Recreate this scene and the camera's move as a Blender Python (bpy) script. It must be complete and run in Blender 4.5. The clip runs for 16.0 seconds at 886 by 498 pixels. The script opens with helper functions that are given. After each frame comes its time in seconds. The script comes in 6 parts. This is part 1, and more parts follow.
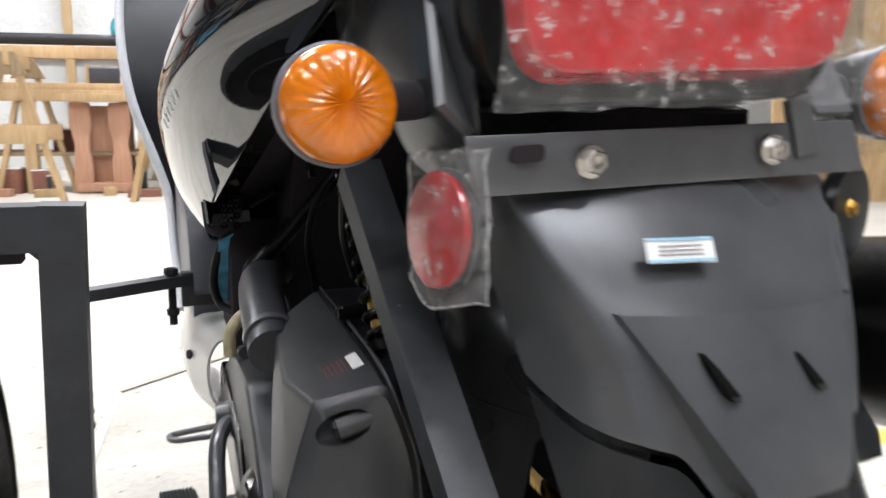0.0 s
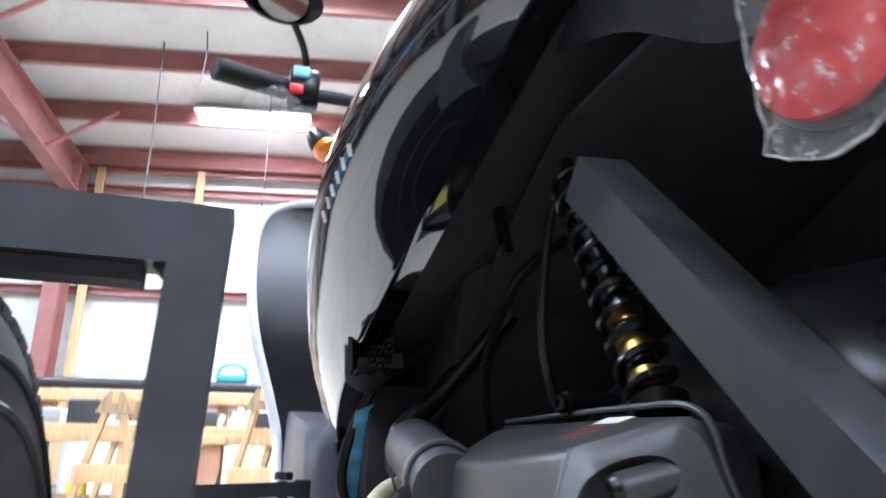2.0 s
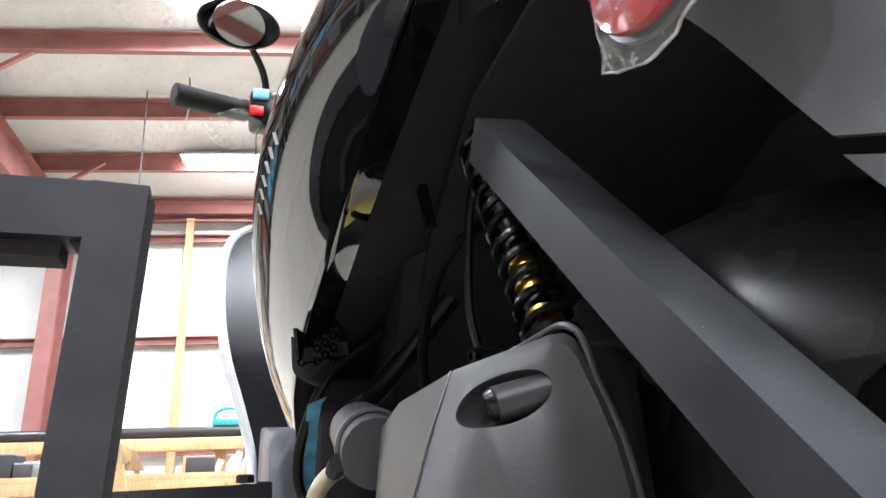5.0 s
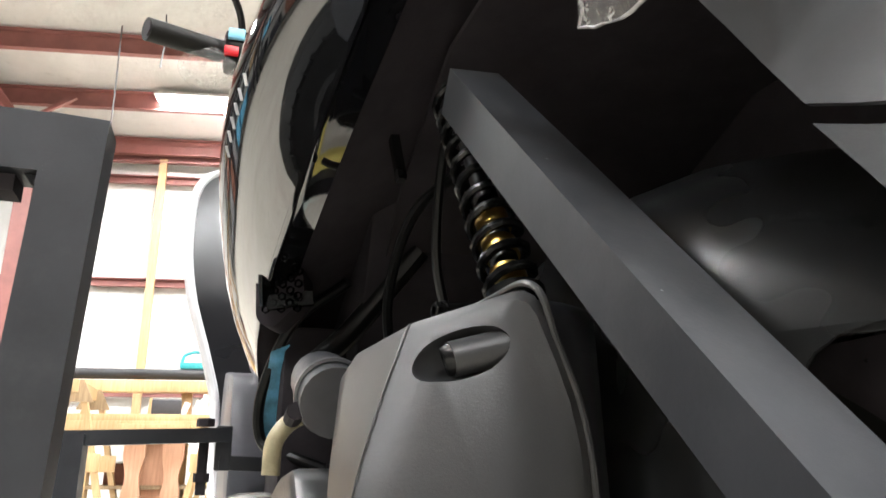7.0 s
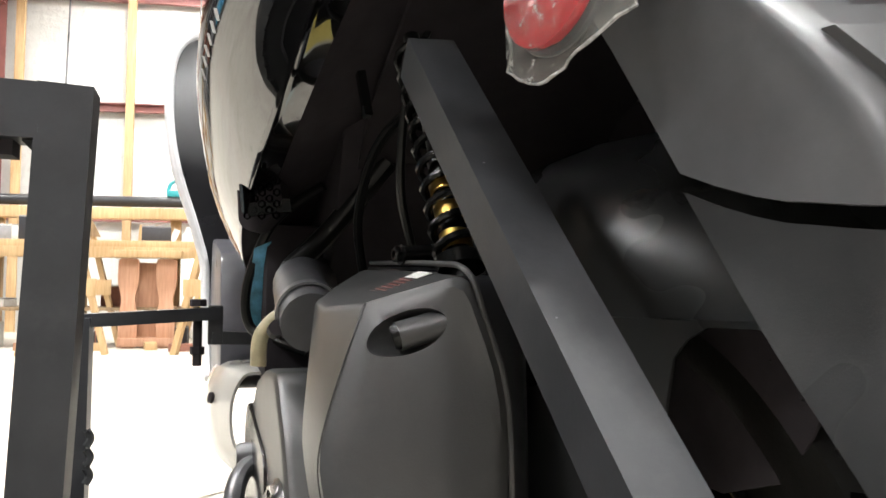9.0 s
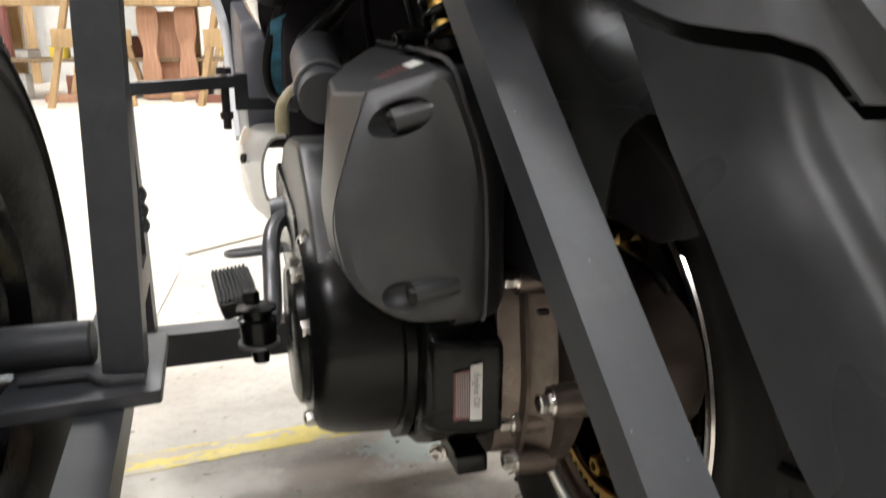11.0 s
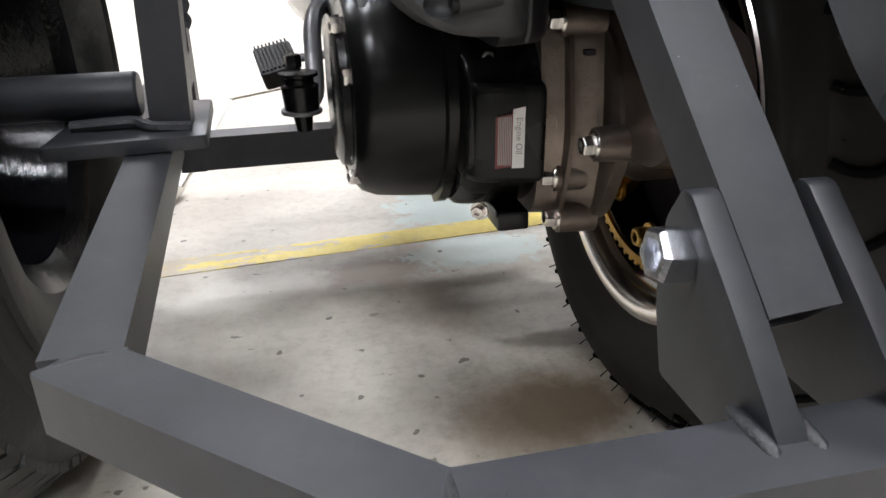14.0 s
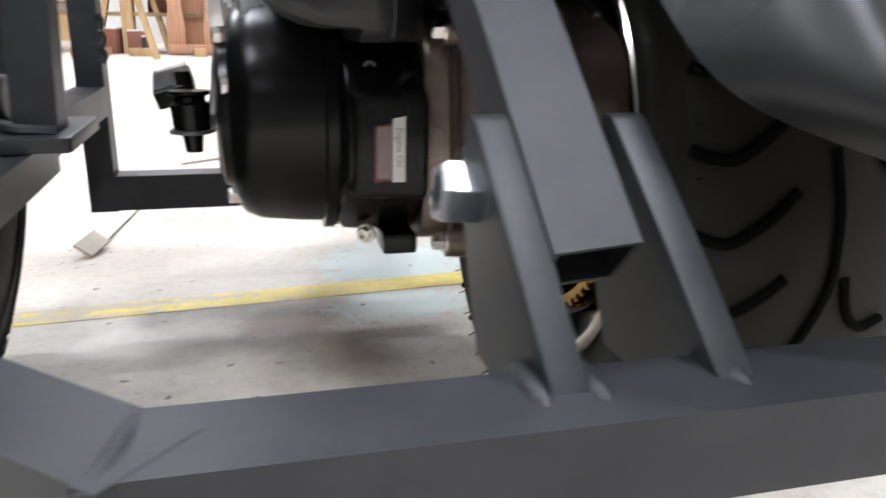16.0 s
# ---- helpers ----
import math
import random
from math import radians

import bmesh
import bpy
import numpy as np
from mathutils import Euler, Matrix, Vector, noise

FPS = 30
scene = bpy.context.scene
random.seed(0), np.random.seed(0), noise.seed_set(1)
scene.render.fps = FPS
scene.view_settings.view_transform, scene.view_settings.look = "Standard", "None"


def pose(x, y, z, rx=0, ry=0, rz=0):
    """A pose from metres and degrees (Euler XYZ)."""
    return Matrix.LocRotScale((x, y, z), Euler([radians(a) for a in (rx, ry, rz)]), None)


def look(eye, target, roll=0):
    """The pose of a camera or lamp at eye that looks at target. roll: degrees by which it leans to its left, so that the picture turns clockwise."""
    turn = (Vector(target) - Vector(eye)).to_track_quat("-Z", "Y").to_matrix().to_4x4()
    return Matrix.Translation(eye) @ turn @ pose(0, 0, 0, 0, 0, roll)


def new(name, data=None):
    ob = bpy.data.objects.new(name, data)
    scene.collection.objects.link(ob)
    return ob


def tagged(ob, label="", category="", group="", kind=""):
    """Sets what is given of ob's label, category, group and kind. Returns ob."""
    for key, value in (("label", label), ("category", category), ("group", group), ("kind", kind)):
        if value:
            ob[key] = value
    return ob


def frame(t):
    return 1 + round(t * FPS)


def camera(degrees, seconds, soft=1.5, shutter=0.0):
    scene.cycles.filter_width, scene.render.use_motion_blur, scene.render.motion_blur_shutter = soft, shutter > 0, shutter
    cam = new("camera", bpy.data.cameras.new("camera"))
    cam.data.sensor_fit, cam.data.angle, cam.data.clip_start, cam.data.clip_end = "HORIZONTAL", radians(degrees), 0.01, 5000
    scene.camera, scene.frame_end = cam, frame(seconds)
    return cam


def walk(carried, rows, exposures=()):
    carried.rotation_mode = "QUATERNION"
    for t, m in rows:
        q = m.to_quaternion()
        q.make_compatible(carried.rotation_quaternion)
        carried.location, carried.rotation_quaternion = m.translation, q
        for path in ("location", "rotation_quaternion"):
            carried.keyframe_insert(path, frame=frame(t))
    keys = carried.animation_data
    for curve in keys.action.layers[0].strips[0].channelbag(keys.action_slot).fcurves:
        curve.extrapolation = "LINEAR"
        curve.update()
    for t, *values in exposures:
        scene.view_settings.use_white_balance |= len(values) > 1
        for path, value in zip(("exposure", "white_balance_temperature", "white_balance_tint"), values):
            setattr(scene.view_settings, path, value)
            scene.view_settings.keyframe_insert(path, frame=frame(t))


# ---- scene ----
cam = camera(61.0, 16.0, shutter=0.5)
PATH = [
    (0, (-0.3400, -0.5519, 0.6876), (0.3663, 1.2842, 0.3270), 0.39),
    (0.5, (-0.3952, -0.4503, 0.6393), (0.4373, 1.3624, 0.4947), 4.77),
    (1, (-0.3978, -0.4100, 0.5599), (0.2959, 1.4546, 0.7646), 5.79),
    (1.5, (-0.3991, -0.3806, 0.5181), (0.1281, 1.5104, 0.9007), 3.85),
    (2, (-0.3754, -0.3582, 0.4806), (0.1040, 1.4897, 1.0766), 1.22),
    (2.5, (-0.2976, -0.3754, 0.4589), (0.1282, 1.4358, 1.1927), -1.84),
    (3, (-0.2781, -0.3879, 0.4369), (0.1383, 1.4124, 1.2021), -2.12),
    (3.5, (-0.2884, -0.3888, 0.4339), (0.1541, 1.4139, 1.1786), -2.25),
    (4, (-0.3077, -0.3868, 0.4343), (0.1568, 1.4189, 1.1581), -2.22),
    (6.5, (-0.3357, -0.3552, 0.4384), (0.1954, 1.4732, 1.0509), -0.81),
    (7, (-0.3237, -0.3690, 0.4368), (0.2330, 1.4657, 1.0059), 0.00),
    (7.5, (-0.3253, -0.3848, 0.4510), (0.2585, 1.4742, 0.9020), -0.90),
    (8, (-0.3323, -0.4028, 0.4652), (0.2767, 1.4727, 0.7988), 0.30),
    (10.5, (-0.3193, -0.5025, 0.5398), (0.2602, 1.3791, 0.1878), -0.24),
    (11, (-0.3304, -0.5216, 0.5278), (0.2019, 1.3262, -0.0223), -0.03),
    (11.5, (-0.3309, -0.5274, 0.5062), (0.1556, 1.2935, -0.1630), -0.61),
    (12, (-0.3352, -0.5292, 0.4897), (0.1262, 1.2731, -0.2443), -0.53),
    (12.5, (-0.3340, -0.5360, 0.4763), (0.1040, 1.2475, -0.3157), -0.62),
    (13, (-0.3369, -0.5374, 0.4606), (0.0986, 1.2241, -0.3804), 0.11),
    (13.5, (-0.3339, -0.5472, 0.4476), (0.0764, 1.2141, -0.4065), -0.74),
    (14, (-0.3372, -0.5525, 0.4286), (0.0548, 1.2258, -0.3984), -0.82),
    (14.5, (-0.3347, -0.5554, 0.4125), (0.0532, 1.2381, -0.3830), -0.03),
    (15, (-0.3312, -0.5602, 0.4026), (0.0476, 1.2460, -0.3681), 0.89),
    (15.5, (-0.3157, -0.5610, 0.3867), (0.0960, 1.2654, -0.3166), 1.39),
    (16, (-0.2626, -0.5544, 0.3649), (0.2008, 1.2981, -0.2295), 1.18),
]
walk(cam, [(t, look(eye, target, roll)) for t, eye, target, roll in PATH], [(0, 0.43, 6200, 10), (1, 0.95, 5900, 9), (2, 1.25, 5500, 10), (3.5, 1.20, 5750, 11), (6.5, 1.40, 6500, 8), (8, 1.30, 6750, 8), (10.5, 0.70, 6700, 9), (12.5, 0.55, 6500, 10), (16, 0.60, 6150, 12)])

# ---- light: fluorescent fixtures under the roof, seen and added, a dim world behind closed walls ----
world = bpy.data.worlds.new("hall_air")
world.use_nodes = True
world.node_tree.nodes["Background"].inputs[0].default_value = (0.9, 0.95, 1.0, 1)
world.node_tree.nodes["Background"].inputs[1].default_value = 0.02
scene.world = world

# the hall's own axes: u along the far wall, v towards it
HALL = radians(-10)
UX, UY = math.cos(HALL), math.sin(HALL)
HALL_M = Matrix.Rotation(HALL, 4, "Z")
WALL_V = 8.6


def hall(u, v, z=0.0):
    return Vector((u * UX - v * UY, u * UY + v * UX, z))


def roof_z(v):
    return 4.35 + (WALL_V - v) * 0.12


# first three seen, (-3.6, -2.7) known by highlights; the rest added unseen for light
FIXTURES = [(-1.85, 7.4), (-1.45, 4.85), (2.6, 4.85), (-5.2, 4.85), (2.4, 1.0), (-2.4, 1.6), (-3.6, -2.7), (1.3, -1.8), (-6.6, -1.4), (-0.2, -4.2), (-4.2, -11.0), (2.4, -6.0)]
for u, v in FIXTURES:
    data = bpy.data.lights.new("tube_light", "AREA")
    data.shape, data.size, data.size_y = "RECTANGLE", 1.2, 0.28
    data.energy, data.color = 138, (0.95, 0.97, 1.0)
    lamp = new("tube_light", data)
    lamp.matrix_world = Matrix.Translation(hall(u, v, roof_z(v) - 0.2)) @ HALL_M


# ---- materials ----
def nodes_of(name):
    m = bpy.data.materials.new(name)
    m.use_nodes = True
    return m, m.node_tree, m.node_tree.nodes["Principled BSDF"]


def noise_node(tree, scale, detail=6, rough=0.6, stretch=None):
    n = tree.nodes.new("ShaderNodeTexNoise")
    n.inputs["Scale"].default_value, n.inputs["Detail"].default_value, n.inputs["Roughness"].default_value = scale, detail, rough
    co = tree.nodes.new("ShaderNodeTexCoord")
    if stretch:
        mp = tree.nodes.new("ShaderNodeMapping")
        mp.inputs["Scale"].default_value = stretch
        tree.links.new(co.outputs["Object"], mp.inputs[0])
        tree.links.new(mp.outputs[0], n.inputs["Vector"])
    else:
        tree.links.new(co.outputs["Object"], n.inputs["Vector"])
    return n


def ramp_node(tree, src, stops):
    r = tree.nodes.new("ShaderNodeValToRGB")
    els = r.color_ramp.elements
    while len(els) < len(stops):
        els.new(0.5)
    for e, (p, c) in zip(els, stops):
        e.position, e.color = p, (*c, 1) if len(c) == 3 else c
    tree.links.new(src, r.inputs[0])
    return r


def mix_node(tree, fac, a, b, mode="MIX"):
    m = tree.nodes.new("ShaderNodeMix")
    m.data_type, m.blend_type = "RGBA", mode
    for sock, v in ((m.inputs[0], fac), (m.inputs[6], a), (m.inputs[7], b)):
        if hasattr(v, "is_output"):
            tree.links.new(v, sock)
        else:
            sock.default_value = v if not isinstance(v, tuple) else (*v, 1)
    return m.outputs[2]


def surface(name, colour, rough=0.5, metal=0.0, vary=0.25, scale=40.0, bump=0.15, bump_scale=300.0, coat=0.0,
            rough_vary=0.1, stretch=None, dust=0.0, spec=0.5):
    """A base colour with grain and blotches, uneven gloss, fine relief and, if wanted, a film of dust."""
    m, tree, p = nodes_of(name)
    n1 = noise_node(tree, scale, stretch=stretch)
    n2 = noise_node(tree, scale * 0.13, 3)
    lo, hi = [tuple(c * (1 - vary) for c in colour), tuple(min(1, c * (1 + vary)) for c in colour)]
    r1 = ramp_node(tree, n1.outputs[0], [(0.3, lo), (0.7, hi)])
    r2 = ramp_node(tree, n2.outputs[0], [(0.3, (1 - vary * 0.6,) * 3), (0.7, (1, 1, 1))])
    col = mix_node(tree, 1.0, r1.outputs[0], r2.outputs[0], "MULTIPLY")
    if dust:
        n3 = noise_node(tree, scale * 0.6, 8, 0.75)
        f = ramp_node(tree, n3.outputs[0], [(0.5, (0, 0, 0)), (0.75, (dust,) * 3)])
        col = mix_node(tree, f.outputs[0], col, (0.33, 0.31, 0.28))
    tree.links.new(col, p.inputs["Base Color"])
    rr = ramp_node(tree, n2.outputs[0], [(0.3, (max(0.02, rough - rough_vary),) * 3), (0.7, (min(1, rough + rough_vary),) * 3)])
    tree.links.new(rr.outputs[0], p.inputs["Roughness"])
    p.inputs["Metallic"].default_value = metal
    p.inputs["Specular IOR Level"].default_value = spec
    p.inputs["Coat Weight"].default_value = coat
    p.inputs["Coat Roughness"].default_value = 0.04
    if bump:
        nb = noise_node(tree, bump_scale, 4, 0.7, stretch)
        b = tree.nodes.new("ShaderNodeBump")
        b.inputs["Strength"].default_value, b.inputs["Distance"].default_value = bump, 0.002
        tree.links.new(nb.outputs[0], b.inputs["Height"])
        tree.links.new(b.outputs[0], p.inputs["Normal"])
    return m


def concrete_floor():
    """Worn concrete: cloudy tone, brown oil stains, pale scuffed paint, dark specks and faint streaks."""
    m, tree, p = nodes_of("worn_concrete")
    mid, fine = noise_node(tree, 4.0, 8, 0.62), noise_node(tree, 60.0, 8, 0.75)
    base = ramp_node(tree, mid.outputs[0], [(0.30, (0.45, 0.41, 0.345)), (0.5, (0.53, 0.495, 0.43)), (0.70, (0.59, 0.555, 0.49))])
    grain = ramp_node(tree, fine.outputs[0], [(0.36, (0.83, 0.815, 0.80)), (0.54, (1, 1, 1))])
    col = mix_node(tree, 1.0, base.outputs[0], grain.outputs[0], "MULTIPLY")
    spots = noise_node(tree, 2.2, 6, 0.6)
    f = ramp_node(tree, spots.outputs[0], [(0.56, (0, 0, 0)), (0.70, (0.3, 0.3, 0.3))])
    col = mix_node(tree, f.outputs[0], col, (0.20, 0.165, 0.13))
    streak = noise_node(tree, 6.0, 5, 0.6, (0.35, 2.2, 1))
    f3 = ramp_node(tree, streak.outputs[0], [(0.55, (0, 0, 0)), (0.7, (0.28, 0.28, 0.28))])
    col = mix_node(tree, f3.outputs[0], col, (0.27, 0.235, 0.19))
    co = tree.nodes.new("ShaderNodeTexCoord")

    def stain(colour, centre, size, power, tone, edge, ragged=0.9, turn=0.0, grit=None):
        """An uneven patch of its own shape: an oval broken up by noise."""
        mp = tree.nodes.new("ShaderNodeMapping")
        mp.vector_type = "TEXTURE"
        mp.inputs["Location"].default_value = (*centre, 0)
        mp.inputs["Rotation"].default_value = (0, 0, radians(turn))
        mp.inputs["Scale"].default_value = (size[0] * 2, size[1] * 2, 1)
        tree.links.new(co.outputs["Object"], mp.inputs[0])
        d = tree.nodes.new("ShaderNodeVectorMath")
        d.operation = "LENGTH"
        tree.links.new(mp.outputs[0], d.inputs[0])
        warp = noise_node(tree, grit or 11.0, 8, 0.72)
        add = tree.nodes.new("ShaderNodeMath")
        add.operation = "MULTIPLY_ADD"
        add.inputs[1].default_value = ragged
        tree.links.new(warp.outputs[0], add.inputs[0])
        tree.links.new(d.outputs["Value"], add.inputs[2])
        mask = ramp_node(tree, add.outputs[0], [(0.5 + 0.5 * ragged - edge, (power,) * 3), (0.5 + 0.5 * ragged, (0, 0, 0))])
        return mix_node(tree, mask.outputs[0], colour, tone)
    col = stain(col, (-0.235, 0.322), (0.12, 0.060), 0.75, (0.16, 0.115, 0.090), 0.30, 0.7, 4)
    col = stain(col, (-0.18, 0.20), (0.11, 0.13), 0.60, (0.19, 0.145, 0.105), 0.35, 0.7, 12)
    col = stain(col, (-0.10, 0.00), (0.14, 0.10), 0.92, (0.11, 0.078, 0.042), 0.35, 0.6, 10)
    col = stain(col, (-0.16, -0.02), (0.09, 0.10), 0.50, (0.20, 0.155, 0.11), 0.35, 0.7)
    col = stain(col, (-0.10, -0.115), (0.10, 0.03), 0.5, (0.20, 0.16, 0.12), 0.25, 0.7, 4)
    col = stain(col, (-0.50, 0.62), (0.25, 0.10), 0.3, (0.30, 0.24, 0.19), 0.25, 0.7, 12)
    col = stain(col, (-0.07, 0.53), (0.13, 0.12), 0.85, (0.50, 0.585, 0.555), 0.12, 1.1, 0, 34.0)
    col = stain(col, (-0.09, 0.355), (0.12, 0.065), 0.78, (0.50, 0.575, 0.545), 0.14, 1.1, 0, 38.0)
    col = stain(col, (-0.40, 0.30), (0.13, 0.05), 0.5, (0.64, 0.61, 0.555), 0.2, 1.0, 8, 24.0)
    specks = noise_node(tree, 48.0, 2, 0.4)
    f2 = ramp_node(tree, specks.outputs[0], [(0.715, (0, 0, 0)), (0.735, (0.8, 0.8, 0.8))])
    col = mix_node(tree, f2.outputs[0], col, (0.10, 0.085, 0.07))
    chips = noise_node(tree, 17.0, 3, 0.5, (1, 2.4, 1))
    f5 = ramp_node(tree, chips.outputs[0], [(0.705, (0, 0, 0)), (0.715, (0.6, 0.6, 0.6))])
    col = mix_node(tree, f5.outputs[0], col, (0.17, 0.14, 0.11))
    tree.links.new(col, p.inputs["Base Color"])
    rr = ramp_node(tree, mid.outputs[0], [(0.3, (0.45,) * 3), (0.7, (0.7,) * 3)])
    p.inputs["Specular IOR Level"].default_value = 0.35
    tree.links.new(rr.outputs[0], p.inputs["Roughness"])
    b = tree.nodes.new("ShaderNodeBump")
    b.inputs["Strength"].default_value, b.inputs["Distance"].default_value = 0.25, 0.003
    tree.links.new(fine.outputs[0], b.inputs["Height"])
    tree.links.new(b.outputs[0], p.inputs["Normal"])
    return m


def wood(name, light, dark):
    m, tree, p = nodes_of(name)
    g = noise_node(tree, 9.0, 6, 0.6, (6, 6, 0.5))
    k = noise_node(tree, 2.0, 4, 0.5)
    r = ramp_node(tree, g.outputs[0], [(0.3, dark), (0.7, light)])
    r2 = ramp_node(tree, k.outputs[0], [(0.3, (0.8, 0.76, 0.7)), (0.7, (1, 1, 1))])
    info = tree.nodes.new("ShaderNodeObjectInfo")
    r3 = ramp_node(tree, info.outputs["Random"], [(0, (0.8, 0.8, 0.8)), (1, (1, 1, 1))])
    col = mix_node(tree, 1.0, r.outputs[0], r2.outputs[0], "MULTIPLY")
    col = mix_node(tree, 1.0, col, r3.outputs[0], "MULTIPLY")
    tree.links.new(col, p.inputs["Base Color"])
    p.inputs["Roughness"].default_value = 0.65
    b = tree.nodes.new("ShaderNodeBump")
    b.inputs["Strength"].default_value, b.inputs["Distance"].default_value = 0.2, 0.003
    tree.links.new(g.outputs[0], b.inputs["Height"])
    tree.links.new(b.outputs[0], p.inputs["Normal"])
    return m


def insulation(name, colour):
    """White vinyl-faced blanket, its crinkles drawn into the colour as grey mottles and in relief."""
    m, tree, p = nodes_of(name)
    n1, n2 = noise_node(tree, 1.2, 6, 0.6), noise_node(tree, 9.0, 8, 0.7)
    r = ramp_node(tree, n1.outputs[0], [(0.3, tuple(c * 0.8 for c in colour)), (0.6, colour)])
    f = ramp_node(tree, n2.outputs[0], [(0.58, (0, 0, 0)), (0.75, (0.5, 0.5, 0.5))])
    col = mix_node(tree, f.outputs[0], r.outputs[0], (0.3, 0.3, 0.29))
    tree.links.new(col, p.inputs["Base Color"])
    p.inputs["Roughness"].default_value = 0.4
    b = tree.nodes.new("ShaderNodeBump")
    b.inputs["Strength"].default_value, b.inputs["Distance"].default_value = 0.6, 0.03
    tree.links.new(n2.outputs[0], b.inputs["Height"])
    tree.links.new(b.outputs[0], p.inputs["Normal"])
    return m


def lens(name, colour, rough=0.12, weight=0.55):
    """Moulded clear plastic lens with fluting."""
    m, tree, p = nodes_of(name)
    n = noise_node(tree, 30.0, 2)
    r = ramp_node(tree, n.outputs[0], [(0.3, tuple(c * 0.7 for c in colour)), (0.7, colour)])
    tree.links.new(r.outputs[0], p.inputs["Base Color"])
    p.inputs["Roughness"].default_value, p.inputs["Transmission Weight"].default_value = rough, weight
    p.inputs["Coat Weight"].default_value, p.inputs["Coat Roughness"].default_value = 0.6, 0.05
    w = tree.nodes.new("ShaderNodeTexVoronoi")
    w.inputs["Scale"].default_value = 160
    co = tree.nodes.new("ShaderNodeTexCoord")
    tree.links.new(co.outputs["Object"], w.inputs["Vector"])
    b = tree.nodes.new("ShaderNodeBump")
    b.inputs["Strength"].default_value, b.inputs["Distance"].default_value = 0.3, 0.002
    tree.links.new(w.outputs[0], b.inputs["Height"])
    tree.links.new(b.outputs[0], p.inputs["Normal"])
    return m


def film_wrap():
    """Clear crinkled plastic film, its milky glints put in as whitish streaks."""
    m, tree, p = nodes_of("clear_film")
    out = tree.nodes["Material Output"]
    p.inputs["Base Color"].default_value = (0.85, 0.83, 0.8, 1)
    p.inputs["Roughness"].default_value = 0.07
    t = tree.nodes.new("ShaderNodeBsdfTransparent")
    mix = tree.nodes.new("ShaderNodeMixShader")
    n = noise_node(tree, 90.0, 6, 0.75)
    # denser pale streaks imitate glints along the creases
    r = ramp_node(tree, n.outputs[0], [(0.45, (0.06,) * 3), (0.57, (0.12,) * 3), (0.63, (0.45,) * 3)])
    tree.links.new(r.outputs[0], mix.inputs[0])
    tree.links.new(t.outputs[0], mix.inputs[1])
    tree.links.new(p.outputs[0], mix.inputs[2])
    tree.links.new(mix.outputs[0], out.inputs["Surface"])
    b = tree.nodes.new("ShaderNodeBump")
    b.inputs["Strength"].default_value, b.inputs["Distance"].default_value = 0.9, 0.006
    tree.links.new(n.outputs[0], b.inputs["Height"])
    tree.links.new(b.outputs[0], p.inputs["Normal"])
    return m


def glowing(name, colour, strength):
    m, tree, p = nodes_of(name)
    p.inputs["Base Color"].default_value = (0.8, 0.8, 0.8, 1)
    p.inputs["Emission Color"].default_value, p.inputs["Emission Strength"].default_value = (*colour, 1), strength
    return m


def worn_tape():
    """Yellow floor tape, scuffed through to the concrete in patches."""
    m, tree, p = nodes_of("worn_yellow_tape")
    n1, n2 = noise_node(tree, 26.0, 8, 0.75, (0.5, 1.6, 1)), noise_node(tree, 70.0, 6, 0.7)
    r = ramp_node(tree, n2.outputs[0], [(0.3, (0.55, 0.42, 0.06)), (0.7, (0.72, 0.58, 0.12))])
    co, axes = tree.nodes.new("ShaderNodeTexCoord"), tree.nodes.new("ShaderNodeSeparateXYZ")
    tree.links.new(co.outputs["Object"], axes.inputs[0])
    walked = tree.nodes.new("ShaderNodeMapRange")
    walked.inputs["From Min"].default_value, walked.inputs["From Max"].default_value = -0.5, -0.08
    walked.inputs["To Min"].default_value, walked.inputs["To Max"].default_value = 0.065, -0.13
    tree.links.new(axes.outputs[0], walked.inputs["Value"])
    wear = tree.nodes.new("ShaderNodeMath")
    tree.links.new(n1.outputs[0], wear.inputs[0])
    tree.links.new(walked.outputs[0], wear.inputs[1])
    f = ramp_node(tree, wear.outputs[0], [(0.50, (0, 0, 0)), (0.525, (0.9, 0.9, 0.9))])
    col = mix_node(tree, f.outputs[0], r.outputs[0], (0.42, 0.37, 0.29))
    dirt = ramp_node(tree, noise_node(tree, 14.0, 5, 0.6).outputs[0], [(0.60, (0, 0, 0)), (0.66, (0.7, 0.7, 0.7))])
    col = mix_node(tree, dirt.outputs[0], col, (0.26, 0.19, 0.10))
    tree.links.new(col, p.inputs["Base Color"])
    p.inputs["Roughness"].default_value = 0.5
    return m


M_FLOOR = concrete_floor()
M_TAPE = worn_tape()
M_FRAME = surface("satin_dark_grey_paint", (0.0275, 0.0287, 0.0325), 0.45, vary=0.2, scale=25, bump=0.06, bump_scale=500, rough_vary=0.08, dust=0.05, spec=0.36)
M_WELD = surface("painted_weld", (0.024, 0.025, 0.028), 0.5, vary=0.3, scale=150, bump=0.6, bump_scale=260)
M_GLOSS = surface("gloss_black_paint", (0.004, 0.004, 0.005), 0.03, vary=0.1, bump=0.0, coat=1.0, rough_vary=0.01)
M_PLASTIC = surface("moulded_dark_plastic", (0.060, 0.061, 0.065), 0.30, vary=0.15, scale=30, bump=0.05, bump_scale=900, rough_vary=0.06, dust=0.03, spec=0.38)
M_FLAP = surface("grained_black_plastic", (0.018, 0.0185, 0.0195), 0.31, vary=0.2, scale=40, bump=0.09, bump_scale=1100, rough_vary=0.06, dust=0.01, spec=0.28)
M_SATIN = surface("satin_black_plastic", (0.022, 0.022, 0.024), 0.2, vary=0.1, bump=0.04, bump_scale=500, rough_vary=0.05)
